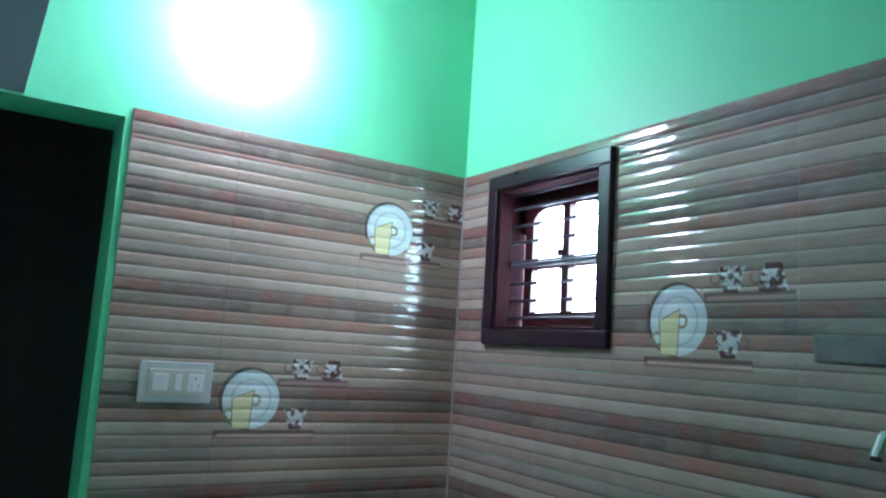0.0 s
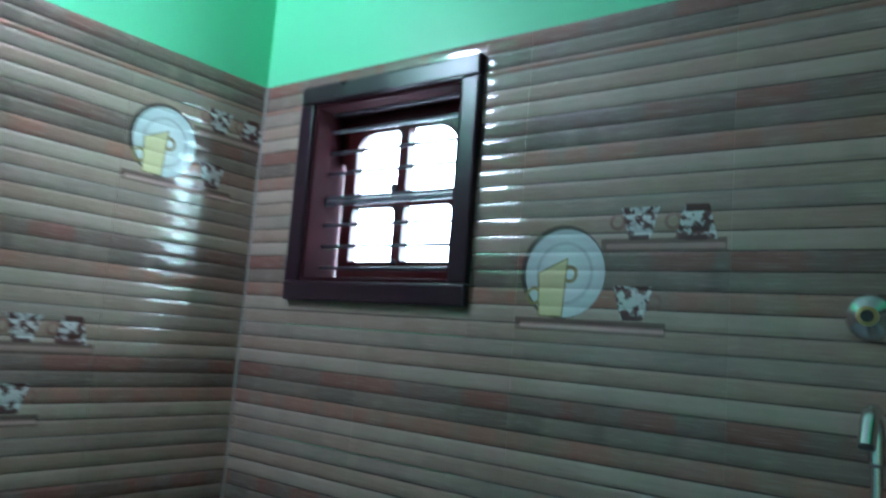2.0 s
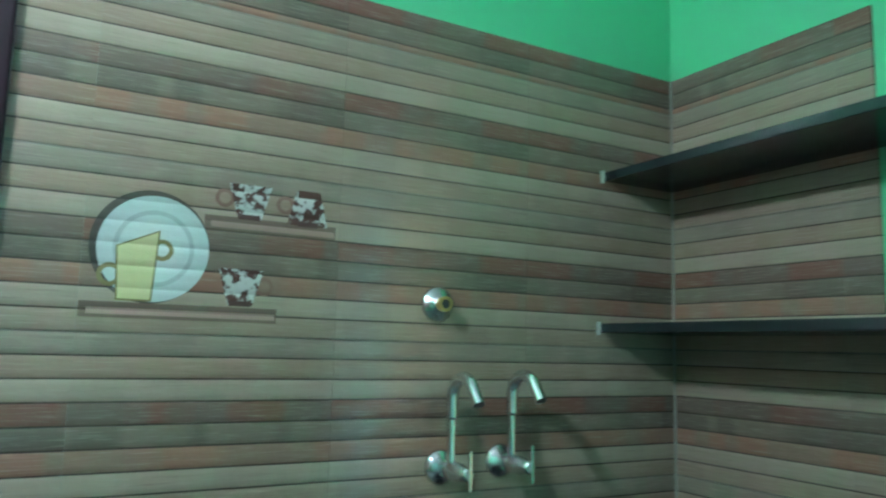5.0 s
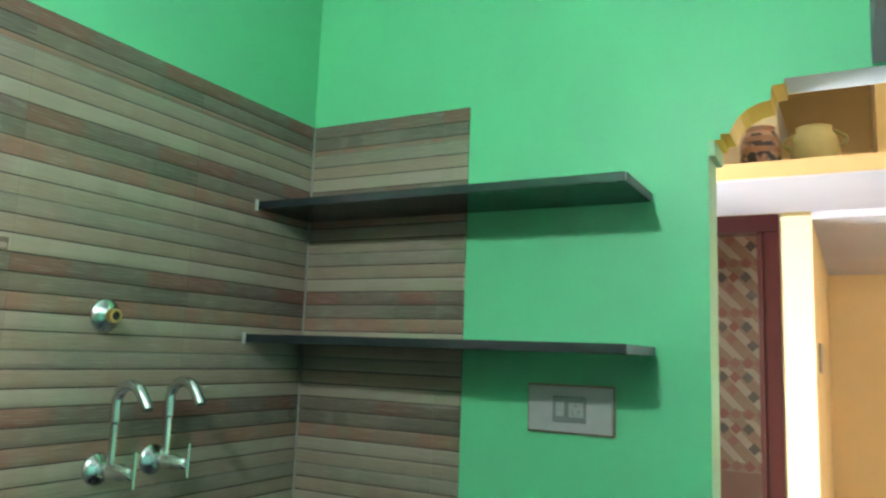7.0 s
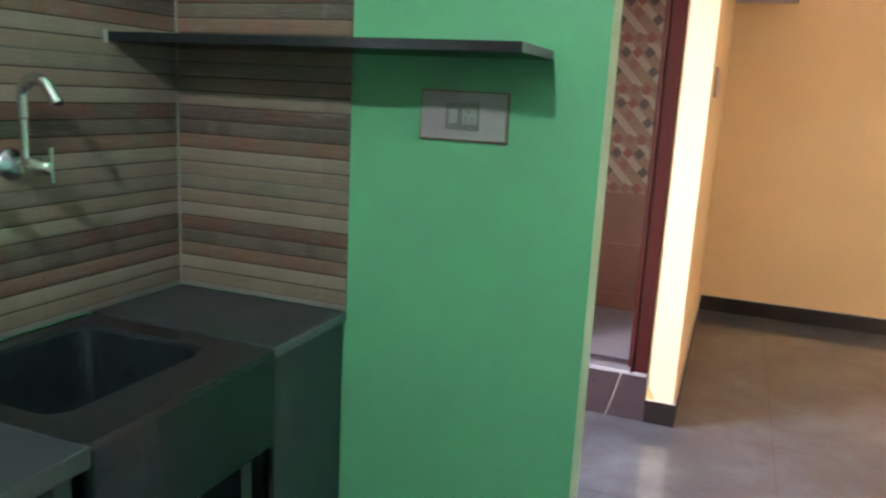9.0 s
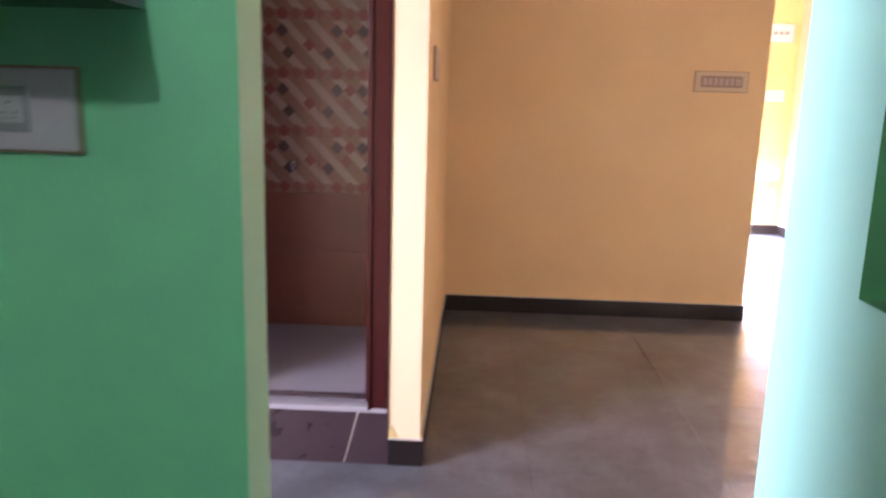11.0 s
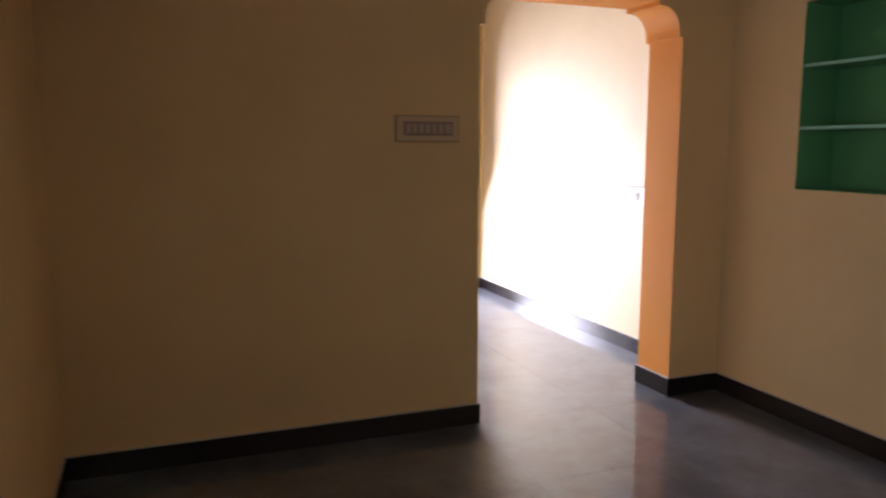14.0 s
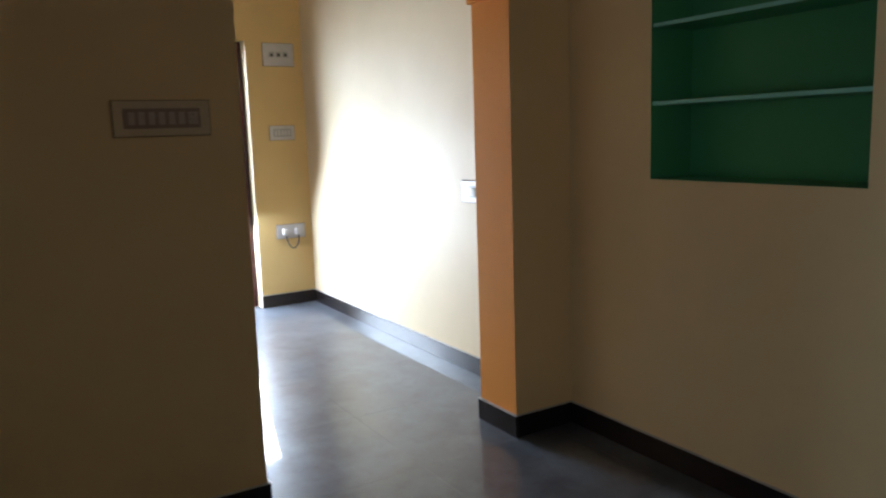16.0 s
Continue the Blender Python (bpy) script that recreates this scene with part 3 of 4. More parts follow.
part("side_lining", boxed((0.002, 0.112, 0.032), (0.010, 0.20, WH - 0.032), 0.002), MAROON, win)
part("side_lining", boxed((WW - 0.058, 0.05, 0.062), (WW - 0.03, 0.20, WH - 0.062), 0.003), LINING, win)
for z in (0.095, 0.155, 0.215, 0.277, 0.362, 0.421, 0.483, 0.535):
    part("iron_bar", tube(bmesh.new(), [(0.05, 0.050, z), (WW - 0.05, 0.050, z)], 0.0075 if z == 0.277 else 0.0050, 10), IRON, win)
part("iron_flat", boxed((0.05, 0.044, 0.287), (WW - 0.05, 0.056, 0.297), 0.001), IRON, win)
part("fixed_stile", boxed((0.056, 0.095, 0.400), (0.0755, 0.120, WH - 0.062), 0.003), MAROON, win)


def arched(x0, x1, z0, z1, out, n=10):
    """A pane's outline; its upper corner on the outer side is rounded off."""
    r = 0.075
    pts = [(x0, z0), (x1, z0)]
    if out > 0:
        pts += [(x1 - r + r * math.cos(math.pi / 2 * i / n), z1 - 0.6 * r + 0.6 * r * math.sin(math.pi / 2 * i / n)) for i in range(n + 1)] + [(x0, z1)]
    else:
        pts += [(x1, z1)] + [(x0 + r - r * math.sin(math.pi / 2 * i / n), z1 - 0.6 * r + 0.6 * r * math.cos(math.pi / 2 * i / n)) for i in range(n + 1)]
    return pts


def shutter():
    """The outer leaf, cut through by four lights, two of them arched."""
    x0, x1, z0, z1 = 0.077, WW - 0.060, 0.062, WH - 0.062
    def low(a, b, z0, z1, r=0.014, n=4):
        """A lower light with small round upper corners."""
        turn = [math.pi / 2 * k / n for k in range(n + 1)]
        return ([(a, z0), (b, z0)] + [(b - r + r * math.cos(q), z1 - r + r * math.sin(q)) for q in turn]
                + [(a + r - r * math.sin(q), z1 - r + r * math.cos(q)) for q in turn])

    panes = [arched(0.120, 0.275, 0.300, 0.480, -1), arched(0.309, 0.468, 0.300, 0.480, 1), low(0.120, 0.275, 0.120, 0.266), low(0.309, 0.468, 0.120, 0.266)]
    bm = bmesh.new()
    edges = []
    for loop in [[(x0, z0), (x1, z0), (x1, z1), (x0, z1)], *panes]:
        vs = [bm.verts.new((a, 0.095, b)) for a, b in loop]
        edges += [bm.edges.new((vs[i], vs[(i + 1) % len(vs)])) for i in range(len(vs))]
    bmesh.ops.triangle_fill(bm, use_beauty=True, edges=edges)
    # drop what fills the lights themselves
    def within(p, loop):
        odd = False
        for i in range(len(loop)):
            (a, b), (c, d) = loop[i], loop[(i + 1) % len(loop)]
            if (b > p.z) != (d > p.z) and p.x < (c - a) * (p.z - b) / (d - b) + a:
                odd = not odd
        return odd
    bmesh.ops.delete(bm, geom=[f for f in bm.faces if any(within(f.calc_center_median(), q) for q in panes)], context="FACES")
    got = bmesh.ops.extrude_face_region(bm, geom=list(bm.faces))["geom"]
    for v in got:
        if isinstance(v, bmesh.types.BMVert):
            v.co.y += 0.028
    return bm


part("shutter", shutter(), MAROON, win, "maroon shutter leaf with arched lights")
part("latch", boxed((0.266, 0.080, 0.308), (0.280, 0.096, 0.331), 0.002), IRON, win)
part("knob", lathe(bmesh.new(), [(0.006, 0), (0.009, 0.006), (0.006, 0.012)], 12, pose(0.292, 0.095, 0.118, 90)), IRON, win)


# ---- switch plates ----
def switch_plate(label, w, h, x, y, z, rz, modules, face=None, edge=None, cradle=None, inner=None, screws=True, key=None):
    """A wall plate in the plane of its own x and z that looks along its -y; modules: (centre, width, height, kind)."""
    ob = thing("switch_plate", label, "switch", x, y, z, rz)
    if edge:
        part("edging", boxed((-w / 2 - 0.004, -0.008, -h / 2 - 0.004), (w / 2 + 0.004, 0.0, h / 2 + 0.004), 0.001), edge, ob, "brown edging")
    part("plate", boxed((-w / 2, -0.014, -h / 2), (w / 2, -0.001, h / 2), 0.003), face or PLASTIC, ob)
    if inner:
        iw, ih, ic = inner
        part("cradle", boxed((ic - iw / 2, -0.018, -ih / 2), (ic + iw / 2, -0.013, ih / 2), 0.002), cradle or GREYPLASTIC, ob)
    for c, mw, mh, kind in modules:
        if kind == "switch":
            bm = boxed((c - mw / 2, -0.021, -mh / 2), (c + mw / 2, -0.017, mh / 2), 0.0015)
            for v in bm.verts:
                v.co.y -= 0.06 * max(0, v.co.z)
            part("rocker", bm, key or PLASTIC, ob)
        else:
            s = part("socket", boxed((c - mw / 2, -0.0205, -mh / 2), (c + mw / 2, -0.017, mh / 2), 0.0015), key or PLASTIC, ob)
            for a, b, r in ((0, 0.26, 0.055), (-0.22, -0.12, 0.045), (0.22, -0.12, 0.045), (-0.18, -0.32, 0.035), (0.18, -0.32, 0.035)):
                part("pin_hole", lathe(bmesh.new(), [(r * mh, 0), (r * mh, 0.0016)], 10, pose(c + a * mw, -0.0205, b * mh, 90)), BLACKHOLE, s)
    if screws:
        for a in (-1, 1):
            for b in (-1, 1):
                part("screw", lathe(bmesh.new(), [(0.0028, 0), (0.002, 0.001)], 8, pose(a * w * 0.27, -0.014, b * h * 0.40, 90)), GREYPLASTIC, ob)
    return ob


BEIGEPLASTIC = mottled("beige_plastic", (0.42, 0.37, 0.30), (0.48, 0.42, 0.35), 20, 0.35, 0, 300, 0.02)
BROWNPLASTIC = mottled("brown_grey_plastic", (0.27, 0.18, 0.15), (0.32, 0.22, 0.18), 20, 0.4, 0, 300, 0.02)
TANPLASTIC = mottled("tan_plastic", (0.46, 0.36, 0.30), (0.50, 0.39, 0.33), 20, 0.4, 0, 300, 0.02)
CREAMPLASTIC = mottled("cream_painted_plate", (0.58, 0.44, 0.28), (0.64, 0.50, 0.33), 20, 0.4, 0, 300, 0.02)
switch_plate("beige three-module switch and socket plate on kitchen tiles", 0.215, 0.122, XA + 0.006, -1.012, 1.384, 90,
             [(-0.048, 0.046, 0.050, "switch"), (0.004, 0.020, 0.046, "switch"), (0.055, 0.046, 0.052, "socket")], GREYPLASTIC, None, BEIGEPLASTIC, (0.165, 0.078, 0.0), False)
switch_plate("white plate with small switch and socket under granite shelf", 0.212, 0.110, 0.0, -0.843, 1.395, -90,
             [(-0.022, 0.020, 0.034, "switch"), (0.018, 0.036, 0.036, "socket")], DULLPLASTIC, BOXWOOD, DARKPLASTIC, (0.084, 0.062, 0.0), True, GREYPLASTIC)
switch_plate("cream switchboard with a row of brown switches", 0.33, 0.122, XW, -3.037, 1.570, -90,
             [(-0.105 + i * 0.034, 0.022, 0.044, "switch") for i in range(6)] + [(0.105, 0.034, 0.044, "socket")], CREAMPLASTIC, BOXWOOD, BROWNPLASTIC, (0.262, 0.070, 0.0), False, TANPLASTIC)
switch_plate("plain grey-brown blank plate on the recess wall", 0.225, 0.126, 2.128, YP0, 1.558, 0, [], TANPLASTIC, BOXWOOD)
switch_plate("white plate with three small grey modules", 0.272, 0.19, XF, -4.745, 2.205, -90, [], PLASTIC, BOXWOOD, GREYPLASTIC, (0.05, 0.045, -0.062))
three = bpy.data.objects[[o.name for o in bpy.data.objects if o.name.startswith("switch_plate")][-1]]
for c in (0.0, 0.062):
    part("module", boxed((c - 0.023, -0.018, -0.0225), (c + 0.023, -0.013, 0.0225), 0.002), GREYPLASTIC, three)
for c in (-0.062, 0.0, 0.062):
    part("toggle", boxed((c - 0.010, -0.023, -0.012), (c + 0.010, -0.017, 0.006), 0.002), BLACKHOLE, three)
switch_plate("white plate with a row of five switches", 0.222, 0.122, XF, -4.737, 1.538, -90,
             [(-0.058 + i * 0.029, 0.019, 0.046, "switch") for i in range(5)], PLASTIC, BOXWOOD, GREYPLASTIC, (0.160, 0.066, 0.0), False)
plugs = switch_plate("white double socket with two plugs and looped cable", 0.262, 0.122, XF, -4.760, 0.667, -90, [], PLASTIC, BOXWOOD, None, None, False)
for c in (-0.058, 0.058):
    part("plug", boxed((c - 0.026, -0.062, -0.032), (c + 0.026, -0.014, 0.030), 0.008), PLASTIC, plugs, "white plug pushed into socket")
loop = [(-0.058 + 0.058 * (1 - math.cos(math.pi * i / 14)), -0.045 - 0.02 * math.sin(math.pi * i / 14), -0.032 - 0.115 * math.sin(math.pi * i / 14)) for i in range(15)]
part("cable", tube(bmesh.new(), loop, 0.0055, 10), IRON, plugs, "dark looped cable", True)
switch_plate("white plate with one grey switch on the side wall", 0.222, 0.128, 4.880, YR - 0.038, 1.135, 180,
             [(0.0, 0.030, 0.046, "switch"), (0.026, 0.014, 0.046, "switch")], PLASTIC, BOXWOOD, GREYPLASTIC, (0.075, 0.072, 0.012), False)

# ---- kitchen things ----
def granite_shelf(z, x_front, length):
    ob = thing("granite_shelf", "black granite wall shelf with a raw grey end", "shelf", 0, 0, z, 0, "granite wall shelves")
    part("board", boxed((x_front, -length + 0.004, 0), (-0.001, -0.003, 0.022), 0.002), GRANITE, ob)
    part("raw_end", boxed((x_front + 0.001, -length, 0.001), (-0.001, -length + 0.004, 0.021), 0.001), GRANITE_EDGE, ob, "raw grey sawn end")
    part("mortar", boxed((x_front - 0.012, -0.010, -0.006), (x_front, -0.003, 0.026), 0.003), GROUT, ob, "pale cement fillet")
    return ob


granite_shelf(1.898, -0.236, 1.040)
granite_shelf(1.530, -0.249, 1.046)

valve = thing("wall_valve", "chrome wall flange with an open brass stub", "valve", -0.693, -0.004, 1.574)
part("flange", lathe(bmesh.new(), [(0.038, 0), (0.038, 0.006), (0.034, 0.012), (0.022, 0.020), (0.015, 0.026)], 32, pose(0, 0, 0, 90)), CHROME, valve, "", True)
part("stub", lathe(bmesh.new(), [(0.0155, 0.020), (0.0155, 0.040), (0.010, 0.041), (0.010, 0.030)], 24, pose(0, 0, 0, 90)), BRASS, valve, "threaded brass stub")
part("bore", lathe(bmesh.new(), [(0.0098, 0), (0.0098, 0.0385)], 20, pose(0, 0, 0, 90)), BLACKHOLE, valve, "dark open bore")


def tap(x, z):
    ob = thing("wall_tap", "chrome swan-neck wall tap with lever handle", "tap", x, -0.004, z, 0, "pair of wall taps")
    part("flange", lathe(bmesh.new(), [(0.036, 0), (0.036, 0.005), (0.030, 0.012), (0.016, 0.020)], 32, pose(0, 0, 0, 90)), CHROME, ob, "", True)
    part("body", lathe(bmesh.new(), [(0.013, 0.015), (0.013, 0.035), (0.018, 0.042), (0.018, 0.082), (0.014, 0.088), (0.014, 0.112), (0.010, 0.116)], 24, pose(0, 0, 0, 90)), CHROME, ob, "", True)
    part("riser", tube(bmesh.new(), [(0, -0.046, 0.010), (0, -0.046, 0.06), (0, -0.046, 0.105)], 0.0088, 18), CHROME, ob, "", True)
    part("collar", lathe(bmesh.new(), [(0.0090, 0), (0.0120, 0.004), (0.0125, 0.012), (0.0125, 0.015)], 18, pose(0, -0.046, 0.098)), CHROME, ob, "", True)
    arc = [(0, -0.046, 0.105), (0, -0.046, 0.135)]
    arc += [(0, -0.046 - 0.044 * (1 - math.cos(q)), 0.139 + 0.044 * math.sin(q)) for q in [radians(10 * i) for i in range(1, 16)]]
    arc += [(0, -0.148, 0.134)]
    part("spout", tube(bmesh.new(), arc, 0.0125, 18), CHROME, ob, "", True)
    part("outlet", lathe(bmesh.new(), [(0.0105, 0), (0.0105, 0.002)], 16, look((0, -0.1485, 0.1330), (0, -0.160, 0.108))), BLACKHOLE, ob, "dark outlet mouth")
    part("lever", boxed((-0.0035, -0.1235, -0.030), (0.0035, -0.118, 0.046), 0.0018), CHROME, ob)
    return ob


tap(-0.677, 1.244)
tap(-0.531, 1.250)

counter = thing("kitchen_counter", "black granite kitchen counter slab beside stone sink", "counter")
part("worktop", boxed((XA + 0.002, -0.56, 0.835), (-0.872, -0.003, 0.872), 0.003), DUSTYGRANITE, counter)
part("front_edge", boxed((-0.872, -0.556, 0.838), (-0.868, -0.006, 0.869), 0.001), GRANITE_EDGE, counter, "raw grey slab edge")
for x in (-2.25, -1.55, -0.91):
    part("support", boxed((x - 0.018, -0.54, 0.0), (x + 0.018, -0.003, 0.835), 0.002), DUSTYGRANITE, counter)
ledge = thing("side_counter", "black granite ledge between sink and wall", "counter")
part("worktop", boxed((-0.330, -0.540, 0.842), (-0.002, -0.003, 0.870), 0.002), DUSTYGRANITE, ledge)
part("front_edge", boxed((-0.329, -0.5435, 0.844), (-0.003, -0.540, 0.868), 0.001), GRANITE_EDGE, ledge, "pale sawn front edge")
part("support", boxed((-0.045, -0.52, 0.0), (-0.004, -0.003, 0.842), 0.002), DUSTYGRANITE, ledge)
part("front_panel", boxed((-0.322, -0.534, 0.0), (-0.004, -0.520, 0.842), 0.002), DUSTYGRANITE, ledge, "upright granite front slab")
part("support", boxed((-0.322, -0.50, 0.0), (-0.295, -0.003, 0.842), 0.002), DUSTYGRANITE, ledge)


def rounded(x0, x1, y0, y1, r, n=6):
    pts = []
    for cx, cy, a0 in ((x1 - r, y1 - r, 0), (x0 + r, y1 - r, 90), (x0 + r, y0 + r, 180), (x1 - r, y0 + r, 270)):
        pts += [(cx + r * math.cos(radians(a0 + 90 * i / n)), cy + r * math.sin(radians(a0 + 90 * i / n))) for i in range(n + 1)]
    return pts


def sink_bowl(bm):
    """A cast stone sink: thick rim, rounded well with sloping sides."""
    levels = [((-0.862, -0.334, -0.545, -0.004, 0.012), 0.64), ((-0.866, -0.331, -0.549, -0.003, 0.014), 0.855), ((-0.860, -0.337, -0.543, -0.006, 0.014), 0.868),
              ((-0.815, -0.400, -0.425, -0.055, 0.05), 0.868), ((-0.805, -0.410, -0.415, -0.065, 0.05), 0.860), ((-0.785, -0.430, -0.395, -0.085, 0.06), 0.70), ((-0.75, -0.465, -0.36, -0.12, 0.06), 0.68)]
    rings = [[bm.verts.new((a, b, z)) for a, b in rounded(*args)] for args, z in levels]
    for a, b in zip(rings, rings[1:]):
        for i in range(len(a)):
            bm.faces.new((a[i], a[(i + 1) % len(a)], b[(i + 1) % len(a)], b[i]))
    bm.faces.new(rings[0][::-1])
    bm.faces.new(rings[-1])
    return bm


sink = thing("kitchen_sink", "black stone kitchen sink set between granite slabs", "sink")
part("bowl", sink_bowl(bmesh.new()), GRANITE, sink)
part("drain", lathe(bmesh.new(), [(0.034, 0), (0.030, 0.004), (0.012, 0.002)], 24, pose(-0.61, -0.24, 0.680)), CHROME, sink, "steel drain grate")
part("support", boxed((-0.84, -0.50, 0.0), (-0.80, -0.01, 0.64), 0.002), DUSTYGRANITE, sink)
part("support", boxed((-0.40, -0.50, 0.0), (-0.36, -0.01, 0.64), 0.002), DUSTYGRANITE, sink)

# globe lamp on the west wall
lamp = thing("wall_bulb", "round white globe lamp glowing in a wall holder", "lamp", XA, -0.90, 2.545)
part("base_plate", lathe(bmesh.new(), [(0.030, 0), (0.030, 0.010), (0.024, 0.016)], 24, pose(0, 0, 0, 0, 90, 0)), GREYPLASTIC, lamp)
part("holder", lathe(bmesh.new(), [(0.022, 0), (0.022, 0.03), (0.016, 0.05)], 20, pose(0.006, 0, 0, 0, 100, 0)), GREYPLASTIC, lamp, "", True)
glow = Graph("lit_bulb_glass")
glow.b.inputs["Emission Color"].default_value = (0.93, 1.0, 0.98, 1)
glow.b.inputs["Emission Strength"].default_value = BULB_GLOW
part("bulb", lathe(bmesh.new(), [(0.022, 0.046)] + [(0.060 * math.sin(radians(a)), 0.105 - 0.060 * math.cos(radians(a))) for a in range(24, 180, 15)], 28, pose(0.004, 0, 0, 0, 100, 0)),
     glow.finish((0.9, 0.9, 0.9), 0.4), lamp, "glowing white bulb", True)

# niche shelves
for nm, x0, x1, y0, y1, zs in (("niche_shelf", -1.07, -0.13, YD - 0.25, YD - 0.012, (1.56, 1.87)), ("niche_shelf", 2.49, 3.432, YR - 0.25, YR - 0.012, (1.572, 1.892))):
    for z in zs:
        ob = thing(nm, "thin green painted shelf board built into niche", "shelf", 0, 0, z, 0, "niche shelves")
        part("board", boxed((x0, y0, 0), (x1, y1, 0.018), 0.002), NICHE, ob)
        part("lip", boxed((x0 + 0.001, y1, 0.001), (x1 - 0.001, y1 + 0.004, 0.017), 0.001), MINT, ob, "paler front lip")

# pots on the loft
STRIPE = Graph("striped_pot_glaze")
_u, _v, _w = STRIPE.split(STRIPE.coords())
_band = STRIPE.math("FRACT", STRIPE.math("MULTIPLY", _w, 22.0))
_blot = STRIPE.noise(STRIPE.coords(), 16, 2)
_mask = STRIPE.math("MULTIPLY", STRIPE.math("GREATER_THAN", _w, 0.11), STRIPE.math("GREATER_THAN", _band, 0.5))
_col = STRIPE.mix(STRIPE.span(_blot, 0.46, 0.54), (0.035, 0.026, 0.024), (0.34, 0.20, 0.12))
STRIPED = STRIPE.finish(STRIPE.mix(_mask, _col, (0.24, 0.12, 0.06)), 0.35)
PALEPOT = mottled("pale_green_clay", (0.40, 0.36, 0.13), (0.50, 0.42, 0.17), 14, 0.55)
pot = thing("clay_pot", "brown striped pot with dark blotches on loft", "pot", 1.40, -1.15, 2.24)
part("body", lathe(bmesh.new(), [(0.062, 0), (0.072, 0.02), (0.078, 0.08), (0.077, 0.15), (0.066, 0.19), (0.052, 0.215), (0.058, 0.225)], 32), STRIPED, pot, "", True)
jar = thing("round_basket", "pale green round basket with side handles on loft", "basket", 1.42, -1.345, 2.24)
part("body", lathe(bmesh.new(), [(0.050, 0), (0.066, 0.02), (0.086, 0.08), (0.090, 0.13), (0.080, 0.175), (0.062, 0.200), (0.066, 0.212)], 32), PALEPOT, jar, "", True)
for s in (-1, 1):
    part("handle", tube(bmesh.new(), [(0, s * (0.070 + 0.042 * math.sin(math.pi * i / 10)), 0.120 + 0.075 * i / 10) for i in range(11)], 0.008, 10), PALEPOT, jar, "", True)

# ---- bathroom doorway ----
door = structure(new("door_1"), "maroon wooden bathroom door frame on a raised step", "door frame")
door.matrix_world = pose(XB, 0, 0)


def jamb(y0, y1, z0, z1, rebate):
    bm = boxed((-0.010, y0, z0), (0.10, y1, z1), 0.006)
    s = 0.016 * rebate
    box(bm, (0.045, min(y1, y1 + s) if rebate > 0 else y0 + s, z0), (0.10, max(y1, y1 + s) if rebate > 0 else y0, z1), 0.003)
    return bm


part("jamb", jamb(YP1 + 0.002, -1.108, 0.225, 2.093, 1), MAROON, door)
part("jamb", jamb(-0.458, -0.362, 0.225, 2.093, -1), MAROON, door)
part("head", boxed((-0.010, YP1 + 0.002, 2.093), (0.10, -0.362, 2.172), 0.006), MAROON, door)
part("bead", tube(bmesh.new(), [(-0.012, -1.116, 0.23), (-0.012, -1.116, 2.09)], 0.007, 10), MAROON, door)
step = structure(new("step"), "purple-brown stone step below the bathroom door", "step")
for pts in ([(-1.189, 0.0), (-1.020, 0.0), (-1.075, 0.216), (-1.189, 0.216)], [(-1.012, 0.0), (-0.362, 0.0), (-0.362, 0.216), (-1.067, 0.216)]):
    part("riser_stone", slab(bmesh.new(), pts, XB - 0.008, XB + 0.05, "x"), STEPTILE, step)
part("joint", boxed((XB - 0.004, -1.187, 0.003), (XB + 0.049, -0.364, 0.214)), GROUT, step, "pale cement joint")
part("threshold", boxed((XB - 0.012, YP1 + 0.003, 0.216), (XB + 0.06, -0.362, 0.235), 0.003), BATHFLOOR, step, "pale threshold strip")
part("threshold_edge", boxed((XB + 0.07, YP1 + 0.01, 0.235), (XB + 0.095, -0.47, 0.252), 0.003), STEPTILE, step, "dark raised sill")

# front room door
fd = structure(new("door_2"), "dark maroon front door standing open outwards", "door")
fd.matrix_world = pose(XF, 0, 0)
part("jamb", boxed((0.12, -4.458, 0.0), (0.21, -4.40, 2.24), 0.006), MAROON, fd)
part("jamb", boxed((0.12, -3.510, 0.0), (0.21, -3.452, 2.24), 0.006), MAROON, fd)
part("head", boxed((0.12, -4.458, 2.24), (0.21, -3.452, 2.318), 0.006), MAROON, fd)
leaf = part("leaf", boxed((0.215, -4.448, 0.01), (1.08, -4.412, 2.235), 0.004), MAROON, fd, "maroon door leaf swung open outwards")
for z0, z1 in ((0.15, 0.95), (1.10, 2.05)):
    part("panel", boxed((0.32, -4.413, z0), (0.97, -4.404, z1), 0.006), MAROON, leaf)
for z in (1.30, 0.62):
    part("bolt", tube(bmesh.new(), [(0.26, -4.395, z), (0.26, -4.395, z + 0.12)], 0.009, 10), CHROME, leaf, "steel bolt")
    part("bolt_bracket", boxed((0.24, -4.412, z + 0.02), (0.28, -4.398, z + 0.05), 0.002), CHROME, leaf)

